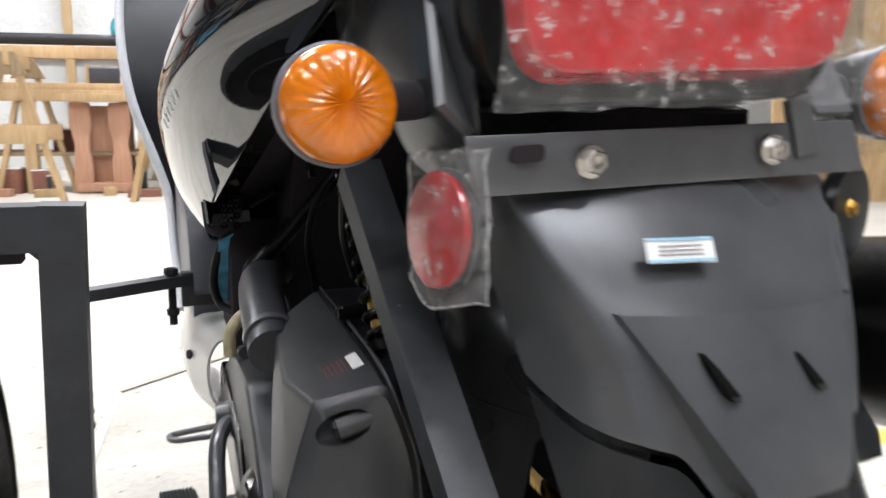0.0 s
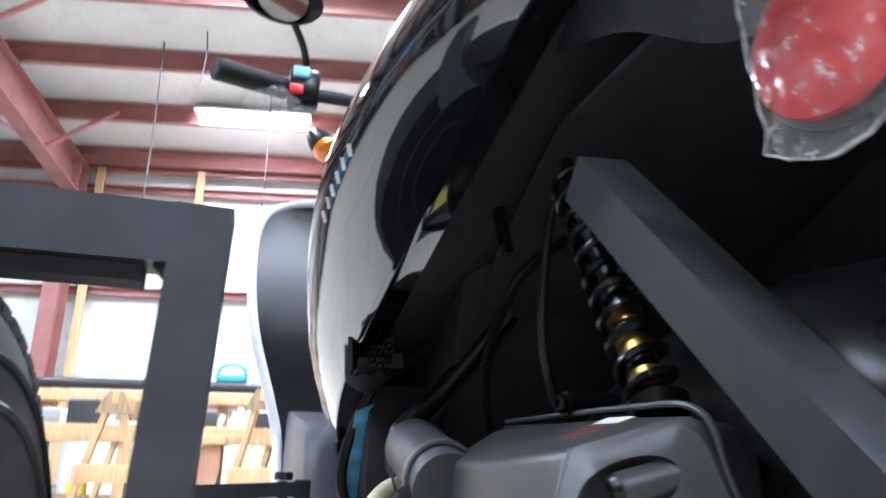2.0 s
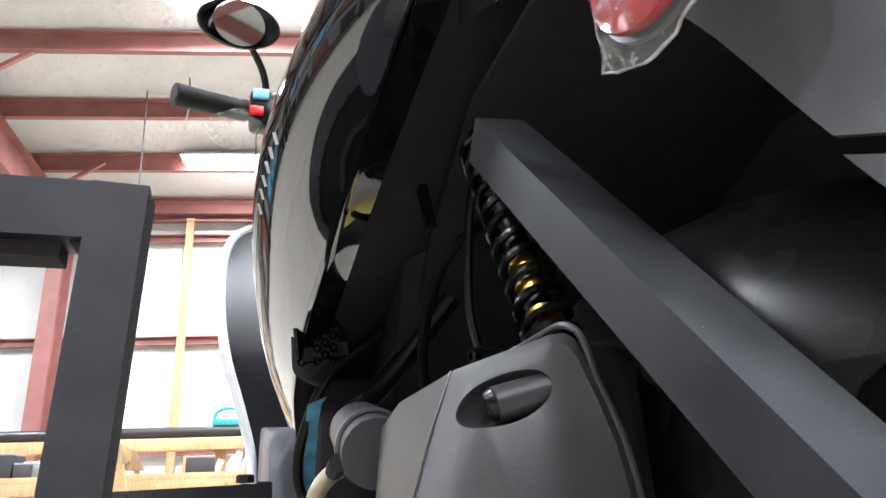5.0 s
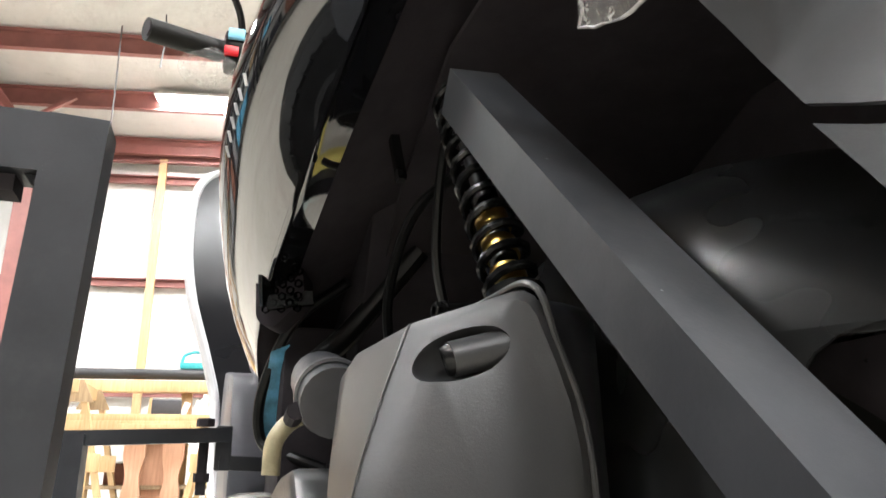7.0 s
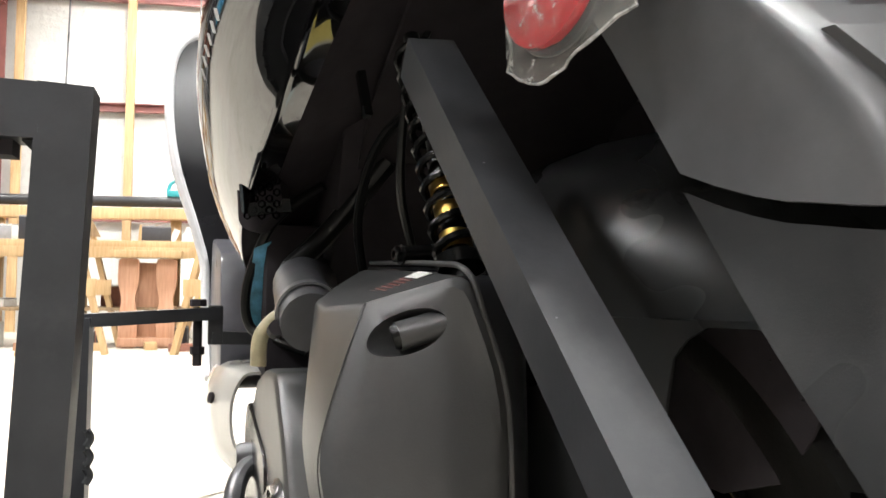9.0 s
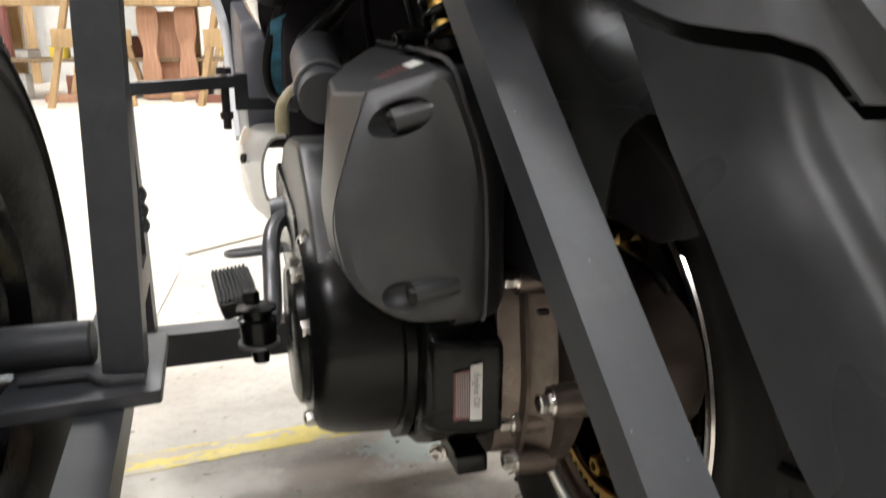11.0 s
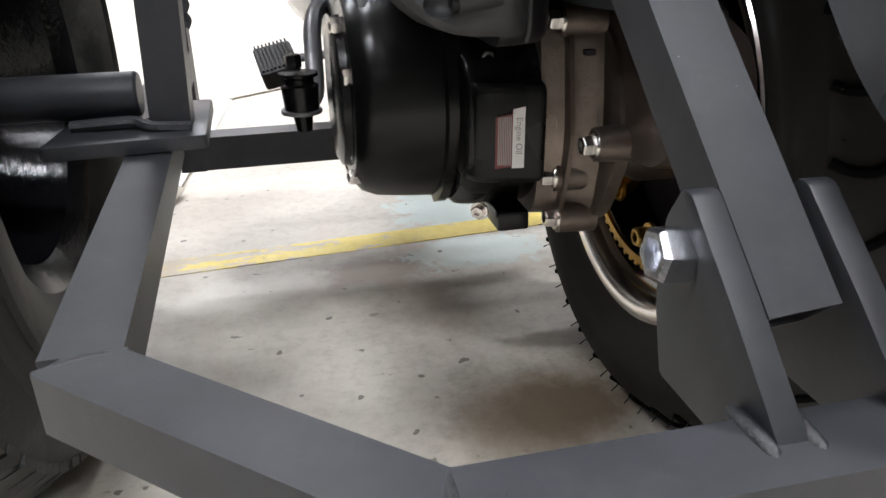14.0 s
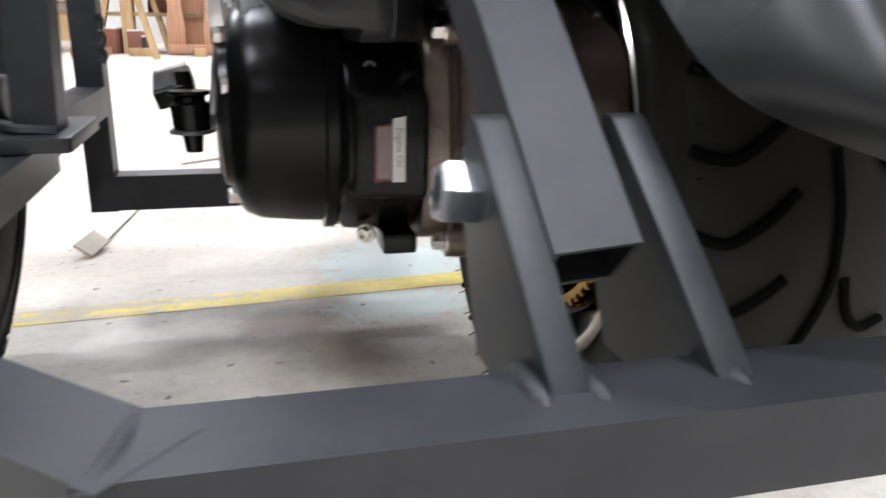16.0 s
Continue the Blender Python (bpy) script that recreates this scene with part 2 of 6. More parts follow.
M_HUGGER = surface("smooth_black_plastic", (0.018, 0.0185, 0.019), 0.28, vary=0.12, bump=0.05, bump_scale=700, rough_vary=0.05)
M_AIRBOX = surface("grey_black_plastic", (0.033, 0.033, 0.034), 0.38, vary=0.12, scale=35, bump=0.10, bump_scale=900, rough_vary=0.05, dust=0.05)
M_CVT = surface("black_engine_paint", (0.004, 0.004, 0.004), 0.24, vary=0.15, bump=0.05, bump_scale=600, rough_vary=0.06, spec=0.24)
M_CASE = surface("cast_aluminium", (0.18, 0.147, 0.125), 0.34, metal=0.85, vary=0.2, scale=60, bump=0.25, bump_scale=450)
M_DRUM = surface("brown_black_casting", (0.060, 0.044, 0.036), 0.35, metal=0.4, vary=0.2, bump=0.1)
M_RUBBER = surface("tyre_rubber", (0.0115, 0.0108, 0.0098), 0.6, vary=0.2, scale=20, bump=0.2, bump_scale=350, dust=0.015, spec=0.16)
M_OLDTYRE = surface("dusty_tyre_rubber", (0.012, 0.012, 0.011), 0.6, vary=0.2, scale=12, bump=0.2, bump_scale=250, dust=0.24, spec=0.3)
M_CHROME = surface("chrome", (0.66, 0.63, 0.60), 0.22, metal=1.0, vary=0.05, bump=0.0, rough_vary=0.03)
M_ZINC = surface("zinc_plate", (0.62, 0.64, 0.68), 0.24, metal=1.0, vary=0.12, scale=120, bump=0.1, bump_scale=500)
M_GOLD = surface("gold_anodised", (0.52, 0.33, 0.09), 0.3, metal=1.0, vary=0.15, scale=50, bump=0.05)
M_RIM = surface("black_wheel_paint", (0.004, 0.004, 0.005), 0.12, vary=0.1, bump=0.25, bump_scale=60, coat=0.0, spec=0.22)
M_SIPE = surface("groove_shade_black", (0.002, 0.002, 0.002), 0.8, vary=0.1, bump=0.0, spec=0.05)
M_DARK = surface("deep_black", (0.036, 0.031, 0.035), 0.75, vary=0.2, bump=0.1, spec=0.15)
M_CABLE = surface("black_cable", (0.005, 0.005, 0.005), 0.35, vary=0.1, bump=0.0, spec=0.25)
M_HOSE = surface("yellowed_hose", (0.42, 0.36, 0.22), 0.4, vary=0.2, scale=80, bump=0.1)
M_RUBHOSE = surface("grey_rubber_boot", (0.055, 0.055, 0.06), 0.4, vary=0.15, bump=0.1)
M_WHITE = surface("pearl_white_plastic", (0.55, 0.53, 0.49), 0.25, vary=0.06, scale=15, bump=0.0, coat=0.4)
M_GREYPANEL = surface("grey_inner_plastic", (0.10, 0.10, 0.115), 0.35, vary=0.1, bump=0.05)
M_NIGHT = surface("black_shield_plastic", (0.012, 0.012, 0.014), 0.35, vary=0.1, bump=0.05)
M_AMBER = lens("amber_lens", (1.0, 0.26, 0.0), weight=0.30)
M_RED = lens("red_lens", (0.70, 0.006, 0.015), weight=0.25)
M_REFLECTOR = lens("red_reflector", (0.42, 0.006, 0.010), 0.2, 0.0)
M_HEM = surface("creased_film", (0.34, 0.33, 0.33), 0.12, vary=0.6, scale=160, bump=0.3, bump_scale=300)
M_FILM = film_wrap()
M_PAPER = surface("white_paper", (0.75, 0.74, 0.72), 0.5, vary=0.05, bump=0.0)
M_INKRED = surface("red_ink", (0.14, 0.030, 0.027), 0.45, vary=0.1, bump=0.0)
M_INKGREY = surface("grey_ink", (0.32, 0.29, 0.28), 0.45, vary=0.1, bump=0.0)
M_INKBLUE = surface("pale_blue_ink", (0.28, 0.48, 0.62), 0.45, vary=0.1, bump=0.0)
M_BLUE = surface("blue_sticker", (0.14, 0.46, 0.70), 0.35, vary=0.45, scale=70, bump=0.0)
M_SILVER = surface("silver_decal", (0.60, 0.60, 0.62), 0.35, metal=0.0, vary=0.05, bump=0.0)
M_STEEL = surface("grey_bracket_steel", (0.14, 0.14, 0.145), 0.35, metal=0.5, vary=0.1, bump=0.1)
M_PRIMER = surface("red_oxide_steel", (0.26, 0.105, 0.092), 0.55, vary=0.2, scale=4, bump=0.1, bump_scale=60)
M_INSUL = insulation("white_insulation", (0.66, 0.66, 0.63))
M_ROOFINS = insulation("roof_insulation", (0.62, 0.62, 0.60))
M_PINE = wood("pine", (0.62, 0.44, 0.24), (0.45, 0.29, 0.14))
M_PINK = wood("reddish_fir", (0.62, 0.36, 0.24), (0.46, 0.24, 0.15))
M_OSB = wood("stained_board", (0.40, 0.29, 0.17), (0.20, 0.13, 0.07))
M_BLACKPIPE = surface("black_pipe", (0.02, 0.02, 0.022), 0.4, vary=0.2, bump=0.05)
M_TEAL = surface("teal_plastic", (0.03, 0.28, 0.30), 0.4, vary=0.15, bump=0.0)
M_STRAP = surface("white_strapping", (0.75, 0.74, 0.70), 0.35, vary=0.05, bump=0.0)
M_STRAPDULL = surface("dull_strapping", (0.40, 0.36, 0.29), 0.5, vary=0.1, bump=0.0)
M_TUBE = glowing("fluorescent_diffuser", (0.95, 0.97, 1.0), 14.0)
M_REDSW = surface("red_switch", (0.6, 0.02, 0.03), 0.3, vary=0.05, bump=0.0)
M_BLUESW = surface("blue_switch", (0.2, 0.5, 0.65), 0.3, vary=0.05, bump=0.0)
M_GLASS = surface("mirror_glass", (0.85, 0.87, 0.88), 0.02, metal=1.0, vary=0.02, bump=0.0, rough_vary=0.01)
M_CLUTTER = [surface("clutter_" + n, c, 0.5, vary=0.15) for n, c in
             (("white", (0.7, 0.69, 0.66)), ("dark", (0.03, 0.03, 0.035)), ("grey", (0.25, 0.25, 0.26)), ("rust", (0.22, 0.09, 0.06)), ("yellow", (0.6, 0.45, 0.05)))]

# ---- building blocks ----
from mathutils.bvhtree import BVHTree

INVERSE = {}


def thing(name, label, category, base=(0, 0, 0), m=None, group="", kind=""):
    """A top-level Empty. With m its parts are built in its own axes, else in the world's."""
    ob = new(name)
    ob.empty_display_size = 0.05
    if m is None:
        ob.location = base
        INVERSE[ob] = Matrix.Translation(-Vector(base))
    else:
        ob.matrix_basis = m
        INVERSE[ob] = Matrix.Identity(4)
    return tagged(ob, label, category, group, kind)


def part(name, bm, material, parent, label="", smooth=30):
    """Links a bmesh as one mesh object under a thing or a part."""
    me = bpy.data.meshes.new(name)
    bmesh.ops.recalc_face_normals(bm, faces=bm.faces)
    if smooth:
        for f in bm.faces:
            f.smooth = True
        for e in bm.edges:
            if len(e.link_faces) == 2 and e.calc_face_angle(0) > radians(smooth):
                e.smooth = False
    bm.to_mesh(me)
    bm.free()
    me.materials.append(material)
    ob = new(name, me)
    if parent:
        ob.parent = parent
        ob.matrix_parent_inverse = INVERSE.get(parent, Matrix.Identity(4))
    if label:
        ob["label"] = label
    return ob


def structure(name, bm, material, label, smooth=30):
    return tagged(part(name, bm, material, None, "", smooth), label, kind="structure")


def soften(bm, width, segments=2):
    if width:
        edges = [e for e in bm.edges if len(e.link_faces) == 2 and e.calc_face_angle(0) > radians(25)]
        bmesh.ops.bevel(bm, geom=edges, offset=width, segments=segments, profile=0.6, affect="EDGES", clamp_overlap=True)
    return bm


def box(centre, size, bevel=0.0, turn=None):
    bm = bmesh.new()
    m = Matrix.Translation(centre) @ (turn or Matrix.Identity(4)) @ Matrix.Diagonal((*size, 1))
    bmesh.ops.create_cube(bm, size=1.0, matrix=m)
    return soften(bm, bevel)


def rod(a, b, w, h, up=(0, 0, 1), bevel=0.0, segments=3):
    """A bar of rectangular section from a to b: w across, h along up."""
    a, b = Vector(a), Vector(b)
    d = (b - a).normalized()
    side = d.cross(Vector(up)).normalized()
    top = side.cross(d)
    bm = bmesh.new()
    v = [bm.verts.new(p + side * sx * w / 2 + top * sz * h / 2) for p in (a, b) for sx, sz in ((-1, -1), (1, -1), (1, 1), (-1, 1))]
    for q in ((0, 1, 2, 3), (7, 6, 5, 4), (0, 4, 5, 1), (1, 5, 6, 2), (2, 6, 7, 3), (3, 7, 4, 0)):
        bm.faces.new([v[i] for i in q])
    return soften(bm, bevel, segments)


def smooth_path(points, n=8):
    """A Catmull-Rom curve through the points."""
    p = [Vector(q) for q in points]
    p = [p[0] * 2 - p[1]] + p + [p[-1] * 2 - p[-2]]
    out = []
    for i in range(1, len(p) - 2):
        for k in range(n):
            t = k / n
            out.append(0.5 * (2 * p[i] + (p[i + 1] - p[i - 1]) * t + (2 * p[i - 1] - 5 * p[i] + 4 * p[i + 1] - p[i + 2]) * t * t
                              + (3 * p[i] - p[i - 1] - 3 * p[i + 1] + p[i + 2]) * t ** 3))
    return out + [p[-2]]


def pipe(points, radius, seg=12, bend=8, taper=None):
    """A round tube along a smooth path."""
    path = smooth_path(points, bend) if bend else [Vector(q) for q in points]
    bm = bmesh.new()
    rings, side = [], None
    for i, p in enumerate(path):
        d = (path[min(i + 1, len(path) - 1)] - path[max(i - 1, 0)]).normalized()
        if side is None:
            side = d.orthogonal().normalized()
        side = (side - d * side.dot(d)).normalized()
        other = d.cross(side)
        r = radius if not taper else radius * (taper[0] + (taper[1] - taper[0]) * i / (len(path) - 1))
        rings.append([bm.verts.new(p + (side * math.cos(a) + other * math.sin(a)) * r) for a in (k * math.tau / seg for k in range(seg))])
    for r0, r1 in zip(rings, rings[1:]):
        for k in range(seg):
            bm.faces.new((r0[k], r0[(k + 1) % seg], r1[(k + 1) % seg], r1[k]))
    bm.faces.new(rings[0]), bm.faces.new(rings[-1])
    return bm


def lathe(profile, centre, axis=(1, 0, 0), seg=48, arc=(0, 360), closed=False):
    """Turns (distance along axis, radius) pairs round an axis through centre."""
    ax = Vector(axis).normalized()
    u = (Vector((0, 0, 1)) - ax * ax.z).normalized() if abs(ax.z) < 0.9 else Vector((1, 0, 0))
    w = ax.cross(u)
    c = Vector(centre)
    full = abs(arc[1] - arc[0]) >= 360
    n = seg if full else seg + 1
    bm = bmesh.new()
    rings = []
    for k in range(n):
        a = radians(arc[0] + (arc[1] - arc[0]) * k / seg)
        rings.append([bm.verts.new(c + ax * s + (u * math.cos(a) + w * math.sin(a)) * max(r, 1e-5)) for s, r in profile])
    m = len(profile)
    for k in range(n if full else n - 1):
        r0, r1 = rings[k], rings[(k + 1) % n]
        for i in range(m if closed else m - 1):
            j = (i + 1) % m
            bm.faces.new((r0[i], r0[j], r1[j], r1[i]))
    bmesh.ops.remove_doubles(bm, verts=bm.verts, dist=1e-5)
    return bm


def loft(sections, caps=True, ring=True):
    """Joins rows of points into a skin."""
    bm = bmesh.new()
    rows = [[bm.verts.new(p) for p in s] for s in sections]
    n = len(rows[0])
    for a, b in zip(rows, rows[1:]):
        for i in range(n if ring else n - 1):
            j = (i + 1) % n
            bm.faces.new((a[i], a[j], b[j], b[i]))
    if caps and ring:
        bm.faces.new(rows[0]), bm.faces.new(rows[-1])
    return bm


def slab(points, offset, bevel=0.0, segments=2):
    """A flat outline pushed out by an offset."""
    o = Vector(offset)
    bm = bmesh.new()
    a = [bm.verts.new(Vector(p)) for p in points]
    b = [bm.verts.new(Vector(p) + o) for p in points]
    bm.faces.new(a), bm.faces.new(b)
    for i in range(len(a)):
        j = (i + 1) % len(a)
        bm.faces.new((a[i], a[j], b[j], b[i]))
    bmesh.ops.recalc_face_normals(bm, faces=bm.faces)
    return soften(bm, bevel, segments)


def thicken(bm, depth):
    """Gives a skin a thickness."""
    bmesh.ops.recalc_face_normals(bm, faces=bm.faces)
    bmesh.ops.solidify(bm, geom=bm.faces[:], thickness=depth)
    return bm


def hex_nut(centre, axis, across, high, hole=0.5):
    """A chamfered hexagon with a bore or a domed end."""
    ax = Vector(axis).normalized()
    u = ax.orthogonal().normalized()
    w = ax.cross(u)
    c, r = Vector(centre), across / math.sqrt(3)
    bm = bmesh.new()

    def row(s, k, n=6, turn=0.0):
        return [bm.verts.new(c + ax * s + (u * math.cos(i * math.tau / n + turn) + w * math.sin(i * math.tau / n + turn)) * k) for i in range(n)]
    rows = [row(0, r), row(high * 0.85, r), row(high, r * 0.86), row(high, r * hole), row(high * 0.35, r * hole * 0.95)]
    for a, b in zip(rows, rows[1:]):
        for i in range(6):
            j = (i + 1) % 6
            bm.faces.new((a[i], a[j], b[j], b[i]))
    bm.faces.new(rows[0]), bm.faces.new(rows[-1])
    return bm


def flange_bolt(name, centre, axis, across, high, material, parent, label=""):
    """A hexagon head on a washer."""
    ax = Vector(axis).normalized()
    bm = hex_nut(Vector(centre) + ax * high * 0.2, axis, across, high * 0.8, 0.55)
    w = lathe([(0, 0.0001), (0, across * 0.78), (high * 0.2, across * 0.74), (high * 0.24, 0.0001)], centre, axis, 18)
    me = bpy.data.meshes.new("join")
    w.to_mesh(me)
    w.free()
    bm.from_mesh(me)
    bpy.data.meshes.remove(me)
    return part(name, bm, material, parent, label)


def joined(*bms):
    """One bmesh out of several that make up one piece."""
    out = bms[0]
    for b in bms[1:]:
        me = bpy.data.meshes.new("join")
        b.to_mesh(me)
        b.free()
        out.from_mesh(me)
        bpy.data.meshes.remove(me)
    return out


def rounded(points, radius=0.01, n=4):
    """Rounds the corners of a flat outline."""
    p = [Vector(q) for q in points]
    out = []
    for i, q in enumerate(p):
        a, b = p[i - 1] - q, p[(i + 1) % len(p)] - q
        r = min(radius, a.length * 0.45, b.length * 0.45)
        s, e = q + a.normalized() * r, q + b.normalized() * r
        for k in range(n + 1):
            t = k / n
            out.append(s * (1 - t) ** 2 + q * 2 * t * (1 - t) + e * t * t)
    return out

# ---- the hall ----
def quad_sheet(corners, material, name, label, thick=0.1, cuts=0):
    o = (Vector(corners[1]) - Vector(corners[0])).cross(Vector(corners[3]) - Vector(corners[0])).normalized() * -thick
    return structure(name, slab(corners, o), material, label, smooth=0)


U0, U1, V0 = -11.0, 11.0, -15.0
quad_sheet([hall(U0, V0), hall(U1, V0), hall(U1, WALL_V), hall(U0, WALL_V)], M_FLOOR, "floor", "worn beige concrete workshop floor with oil stains")
quad_sheet([hall(U0, WALL_V, 0), hall(U1, WALL_V, 0), hall(U1, WALL_V, 4.5), hall(U0, WALL_V, 4.5)], M_INSUL, "wall_north", "white crinkled vinyl insulation between steel girts")
quad_sheet([hall(U1, V0, 0), hall(U0, V0, 0), hall(U0, V0, 7.6), hall(U1, V0, 7.6)], M_INSUL, "wall_south", "white insulated workshop wall")
quad_sheet([hall(U1, WALL_V, 0), hall(U1, V0, 0), hall(U1, V0, 7.6), hall(U1, WALL_V, 7.6)], M_INSUL, "wall_east", "white insulated workshop wall")
quad_sheet([hall(U0, V0, 0), hall(U0, WALL_V, 0), hall(U0, WALL_V, 7.6), hall(U0, V0, 7.6)], M_INSUL, "wall_west", "white insulated workshop wall")
quad_sheet([hall(U0, V0, roof_z(V0)), hall(U0, WALL_V, roof_z(WALL_V)), hall(U1, WALL_V, roof_z(WALL_V)), hall(U1, V0, roof_z(V0))], M_ROOFINS,
           "ceiling", "grey-white insulation blanket under the roof")


def channel(a, b, depth, flange, up):
    """A steel C-section: a web with two flanges."""
    a, b, up = Vector(a), Vector(b), Vector(up).normalized()
    side = (b - a).normalized().cross(up).normalized()
    web = rod(a, b, 0.012, depth, up)
    top = rod(a + up * depth / 2 + side * flange / 2, b + up * depth / 2 + side * flange / 2, flange, 0.012, up)
    low = rod(a - up * depth / 2 + side * flange / 2, b - up * depth / 2 + side * flange / 2, flange, 0.012, up)
    return joined(web, top, low)


# roof purlins run along the far wall, girts across it
for k in range(24):
    v = 8.42 - 0.97 * k
    structure("purlin", channel(hall(U0 + 0.1, v, roof_z(v) - 0.13), hall(U1 - 0.1, v, roof_z(v) - 0.13), 0.2, 0.065, (0, 0, 1)), M_PRIMER, "red oxide steel roof purlin")
for z in (1.3, 2.57, 3.86):
    structure("girt", channel(hall(U0 + 0.1, WALL_V - 0.05, z), hall(U1 - 0.1, WALL_V - 0.05, z), 0.09, 0.06, (0, 0, 1)), M_PRIMER, "red oxide steel wall girt")
structure("eave_strut", channel(hall(U0 + 0.1, WALL_V - 0.12, 4.17), hall(U1 - 0.1, WALL_V - 0.12, 4.17), 0.22, 0.07, (0, 0, 1)), M_PRIMER, "red oxide steel eave strut")


def i_beam(a, b, depth, width, up):
    a, b, up = Vector(a), Vector(b), Vector(up).normalized()
    return joined(rod(a, b, 0.012, depth, up), rod(a + up * depth / 2, b + up * depth / 2, width, 0.016, up), rod(a - up * depth / 2, b - up * depth / 2, width, 0.016, up))


for u in (-4.05, 3.2):
    structure("column", i_beam(hall(u, WALL_V - 0.32, 0), hall(u, WALL_V - 0.32, 4.1), 0.26, 0.18, hall(0, 1) - hall(0, 0)), M_PRIMER, "red oxide steel column at the wall")
    structure("rafter", i_beam(hall(u, WALL_V - 0.2, roof_z(WALL_V) - 0.48), hall(u, V0 + 0.2, roof_z(V0) - 0.48), 0.42, 0.18, (0, 0.12, 1)), M_PRIMER, "red oxide steel roof rafter")
    for dv in (-0.1, -1.9):
        for s in (-1, 1):
            structure("brace", rod(hall(u, 7.4 + dv, roof_z(7.4 + dv) - 0.68), hall(u + s * 0.75, 7.4 + dv, roof_z(7.4 + dv) - 0.2), 0.04, 0.04), M_PRIMER, "thin red steel flange brace")
# timber studs nailed to the girts
for u, top in ((-3.82, 4.1), (-2.62, 4.1), (-0.9, 4.1), (0.6, 4.1)):
    structure("stud", rod(hall(u, WALL_V - 0.16, 0), hall(u, WALL_V - 0.16, top), 0.09, 0.05, hall(0, 1) - hall(0, 0), 0.003), M_PINE, "pale pine stud against the insulated wall")
# hanging wires
for u, v, z0 in ((-2.55, 6.2, 2.2), (-1.6, 6.9, 2.5), (-2.1, 6.0, 4.0)):
    structure("conduit", pipe([hall(u, v, roof_z(v) - 0.1), hall(u + 0.02, v, (z0 + roof_z(v)) / 2), hall(u, v, z0)], 0.008, 6, 3), M_STEEL, "thin grey drop cable from the roof")

# housings for the seen fixtures and for the added, unseen ones alike
for u, v in FIXTURES:
    z = roof_z(v) - 0.12
    fx = thing("ceiling_light", "lit white fluorescent ceiling fixture, one of a set partly added for light", "ceiling light", m=Matrix.Translation(hall(u, v, z)) @ HALL_M, group="ceiling lights")
    part("housing", slab([(-0.64, -0.17, 0), (0.64, -0.17, 0), (0.60, -0.10, 0.07), (-0.60, -0.10, 0.07)], (0, 0.3, 0)), M_CLUTTER[0], fx)
    for s in (-0.1, 0.0, 0.1):
        part("tube", pipe([(-0.6, s, -0.03), (0.6, s, -0.03)], 0.019, 10, 0), M_TUBE, fx, "glowing fluorescent tube")

# yellow line on the floor
quad_sheet([(-2.6, 0.194, 0.0009), (3.0, 0.670, 0.0009), (3.0, 0.720, 0.0009), (-2.6, 0.242, 0.0009)], M_TAPE, "floor_marking", "scuffed yellow floor tape", 0.0009)

# ---- the trike kit: welded tube frame with its own wheel ----
trike = thing("trike_frame", "dark grey painted welded square-tube trike frame", "trike frame", (-0.43, -0.1, 0))
R0 = 0.0052
# outer tube, angled corner tube and rear crossbar
part("side_tube", rod((-0.435, 0.10, 0.2522), (-0.425, -0.268, 0.2522), 0.033, 0.0275, bevel=R0), M_FRAME, trike)
part("corner_tube", rod((-0.4305, -0.2675, 0.2524), (-0.290, -0.3935, 0.2524), 0.031, 0.0280, bevel=R0), M_FRAME, trike)
part("rear_crossbar", rod((-0.306, -0.3845, 0.2522), (0.34, -0.380, 0.2522), 0.033, 0.0280, bevel=R0), M_FRAME, trike)
part("weld", pipe([(-0.441, -0.277, 0.2630), (-0.426, -0.271, 0.2638), (-0.407, -0.266, 0.2630)], 0.0032, 12, 5), M_WELD, trike)
part("weld", pipe([(-0.296, -0.368, 0.2630), (-0.299, -0.388, 0.2643), (-0.303, -0.403, 0.2625)], 0.0034, 12, 5), M_WELD, trike)
# base plate under the post, stub axle tube, post and top loop
part("base_plate", slab(rounded([(-0.504, 0.008, 0.2668), (-0.390, 0.016, 0.2668), (-0.392, 0.135, 0.2668), (-0.492, 0.135, 0.2668)], 0.003, 2), (0, 0, 0.011), 0.0015), M_FRAME, trike)
part("axle_tube", lathe([(-0.46, 0.0001), (-0.46, 0.0175), (-0.002, 0.0175), (0, 0.016), (0, 0.0001)], (-0.440, 0.070, 0.2995), (1, 0, 0), 32), M_FRAME, trike)
part("weld", pipe([(-0.49, 0.050, 0.281), (-0.462, 0.047, 0.283), (-0.442, 0.046, 0.283), (-0.430, 0.036, 0.281), (-0.402, 0.036, 0.279)], 0.0048, 8, 5), M_WELD, trike)
part("post", rod((-0.4175, 0.056, 0.276), (-0.4035, 0.053, 0.620), 0.030, 0.030, (0, 1, 0), R0), M_FRAME, trike)
part("top_bar", rod((-0.4175, 0.0530, 0.6035), (-0.86, 0.053, 0.6065), 0.0296, 0.033, bevel=R0), M_FRAME, trike)
part("gusset", slab([(-0.4195, 0.045, 0.5868), (-0.4275, 0.045, 0.5868), (-0.4195, 0.045, 0.5785)], (0, 0.016, 0), 0.0006), M_FRAME, trike)
part("top_clip", rod((-0.432, 0.058, 0.5825), (-0.66, 0.058, 0.5840), 0.020, 0.009, bevel=0.001), M_DARK, trike, "black rubber strip under the bar")
part("long_tube", rod((-0.440, 0.075, 0.262), (-0.447, 0.40, 0.262), 0.033, 0.033, bevel=R0), M_FRAME, trike)
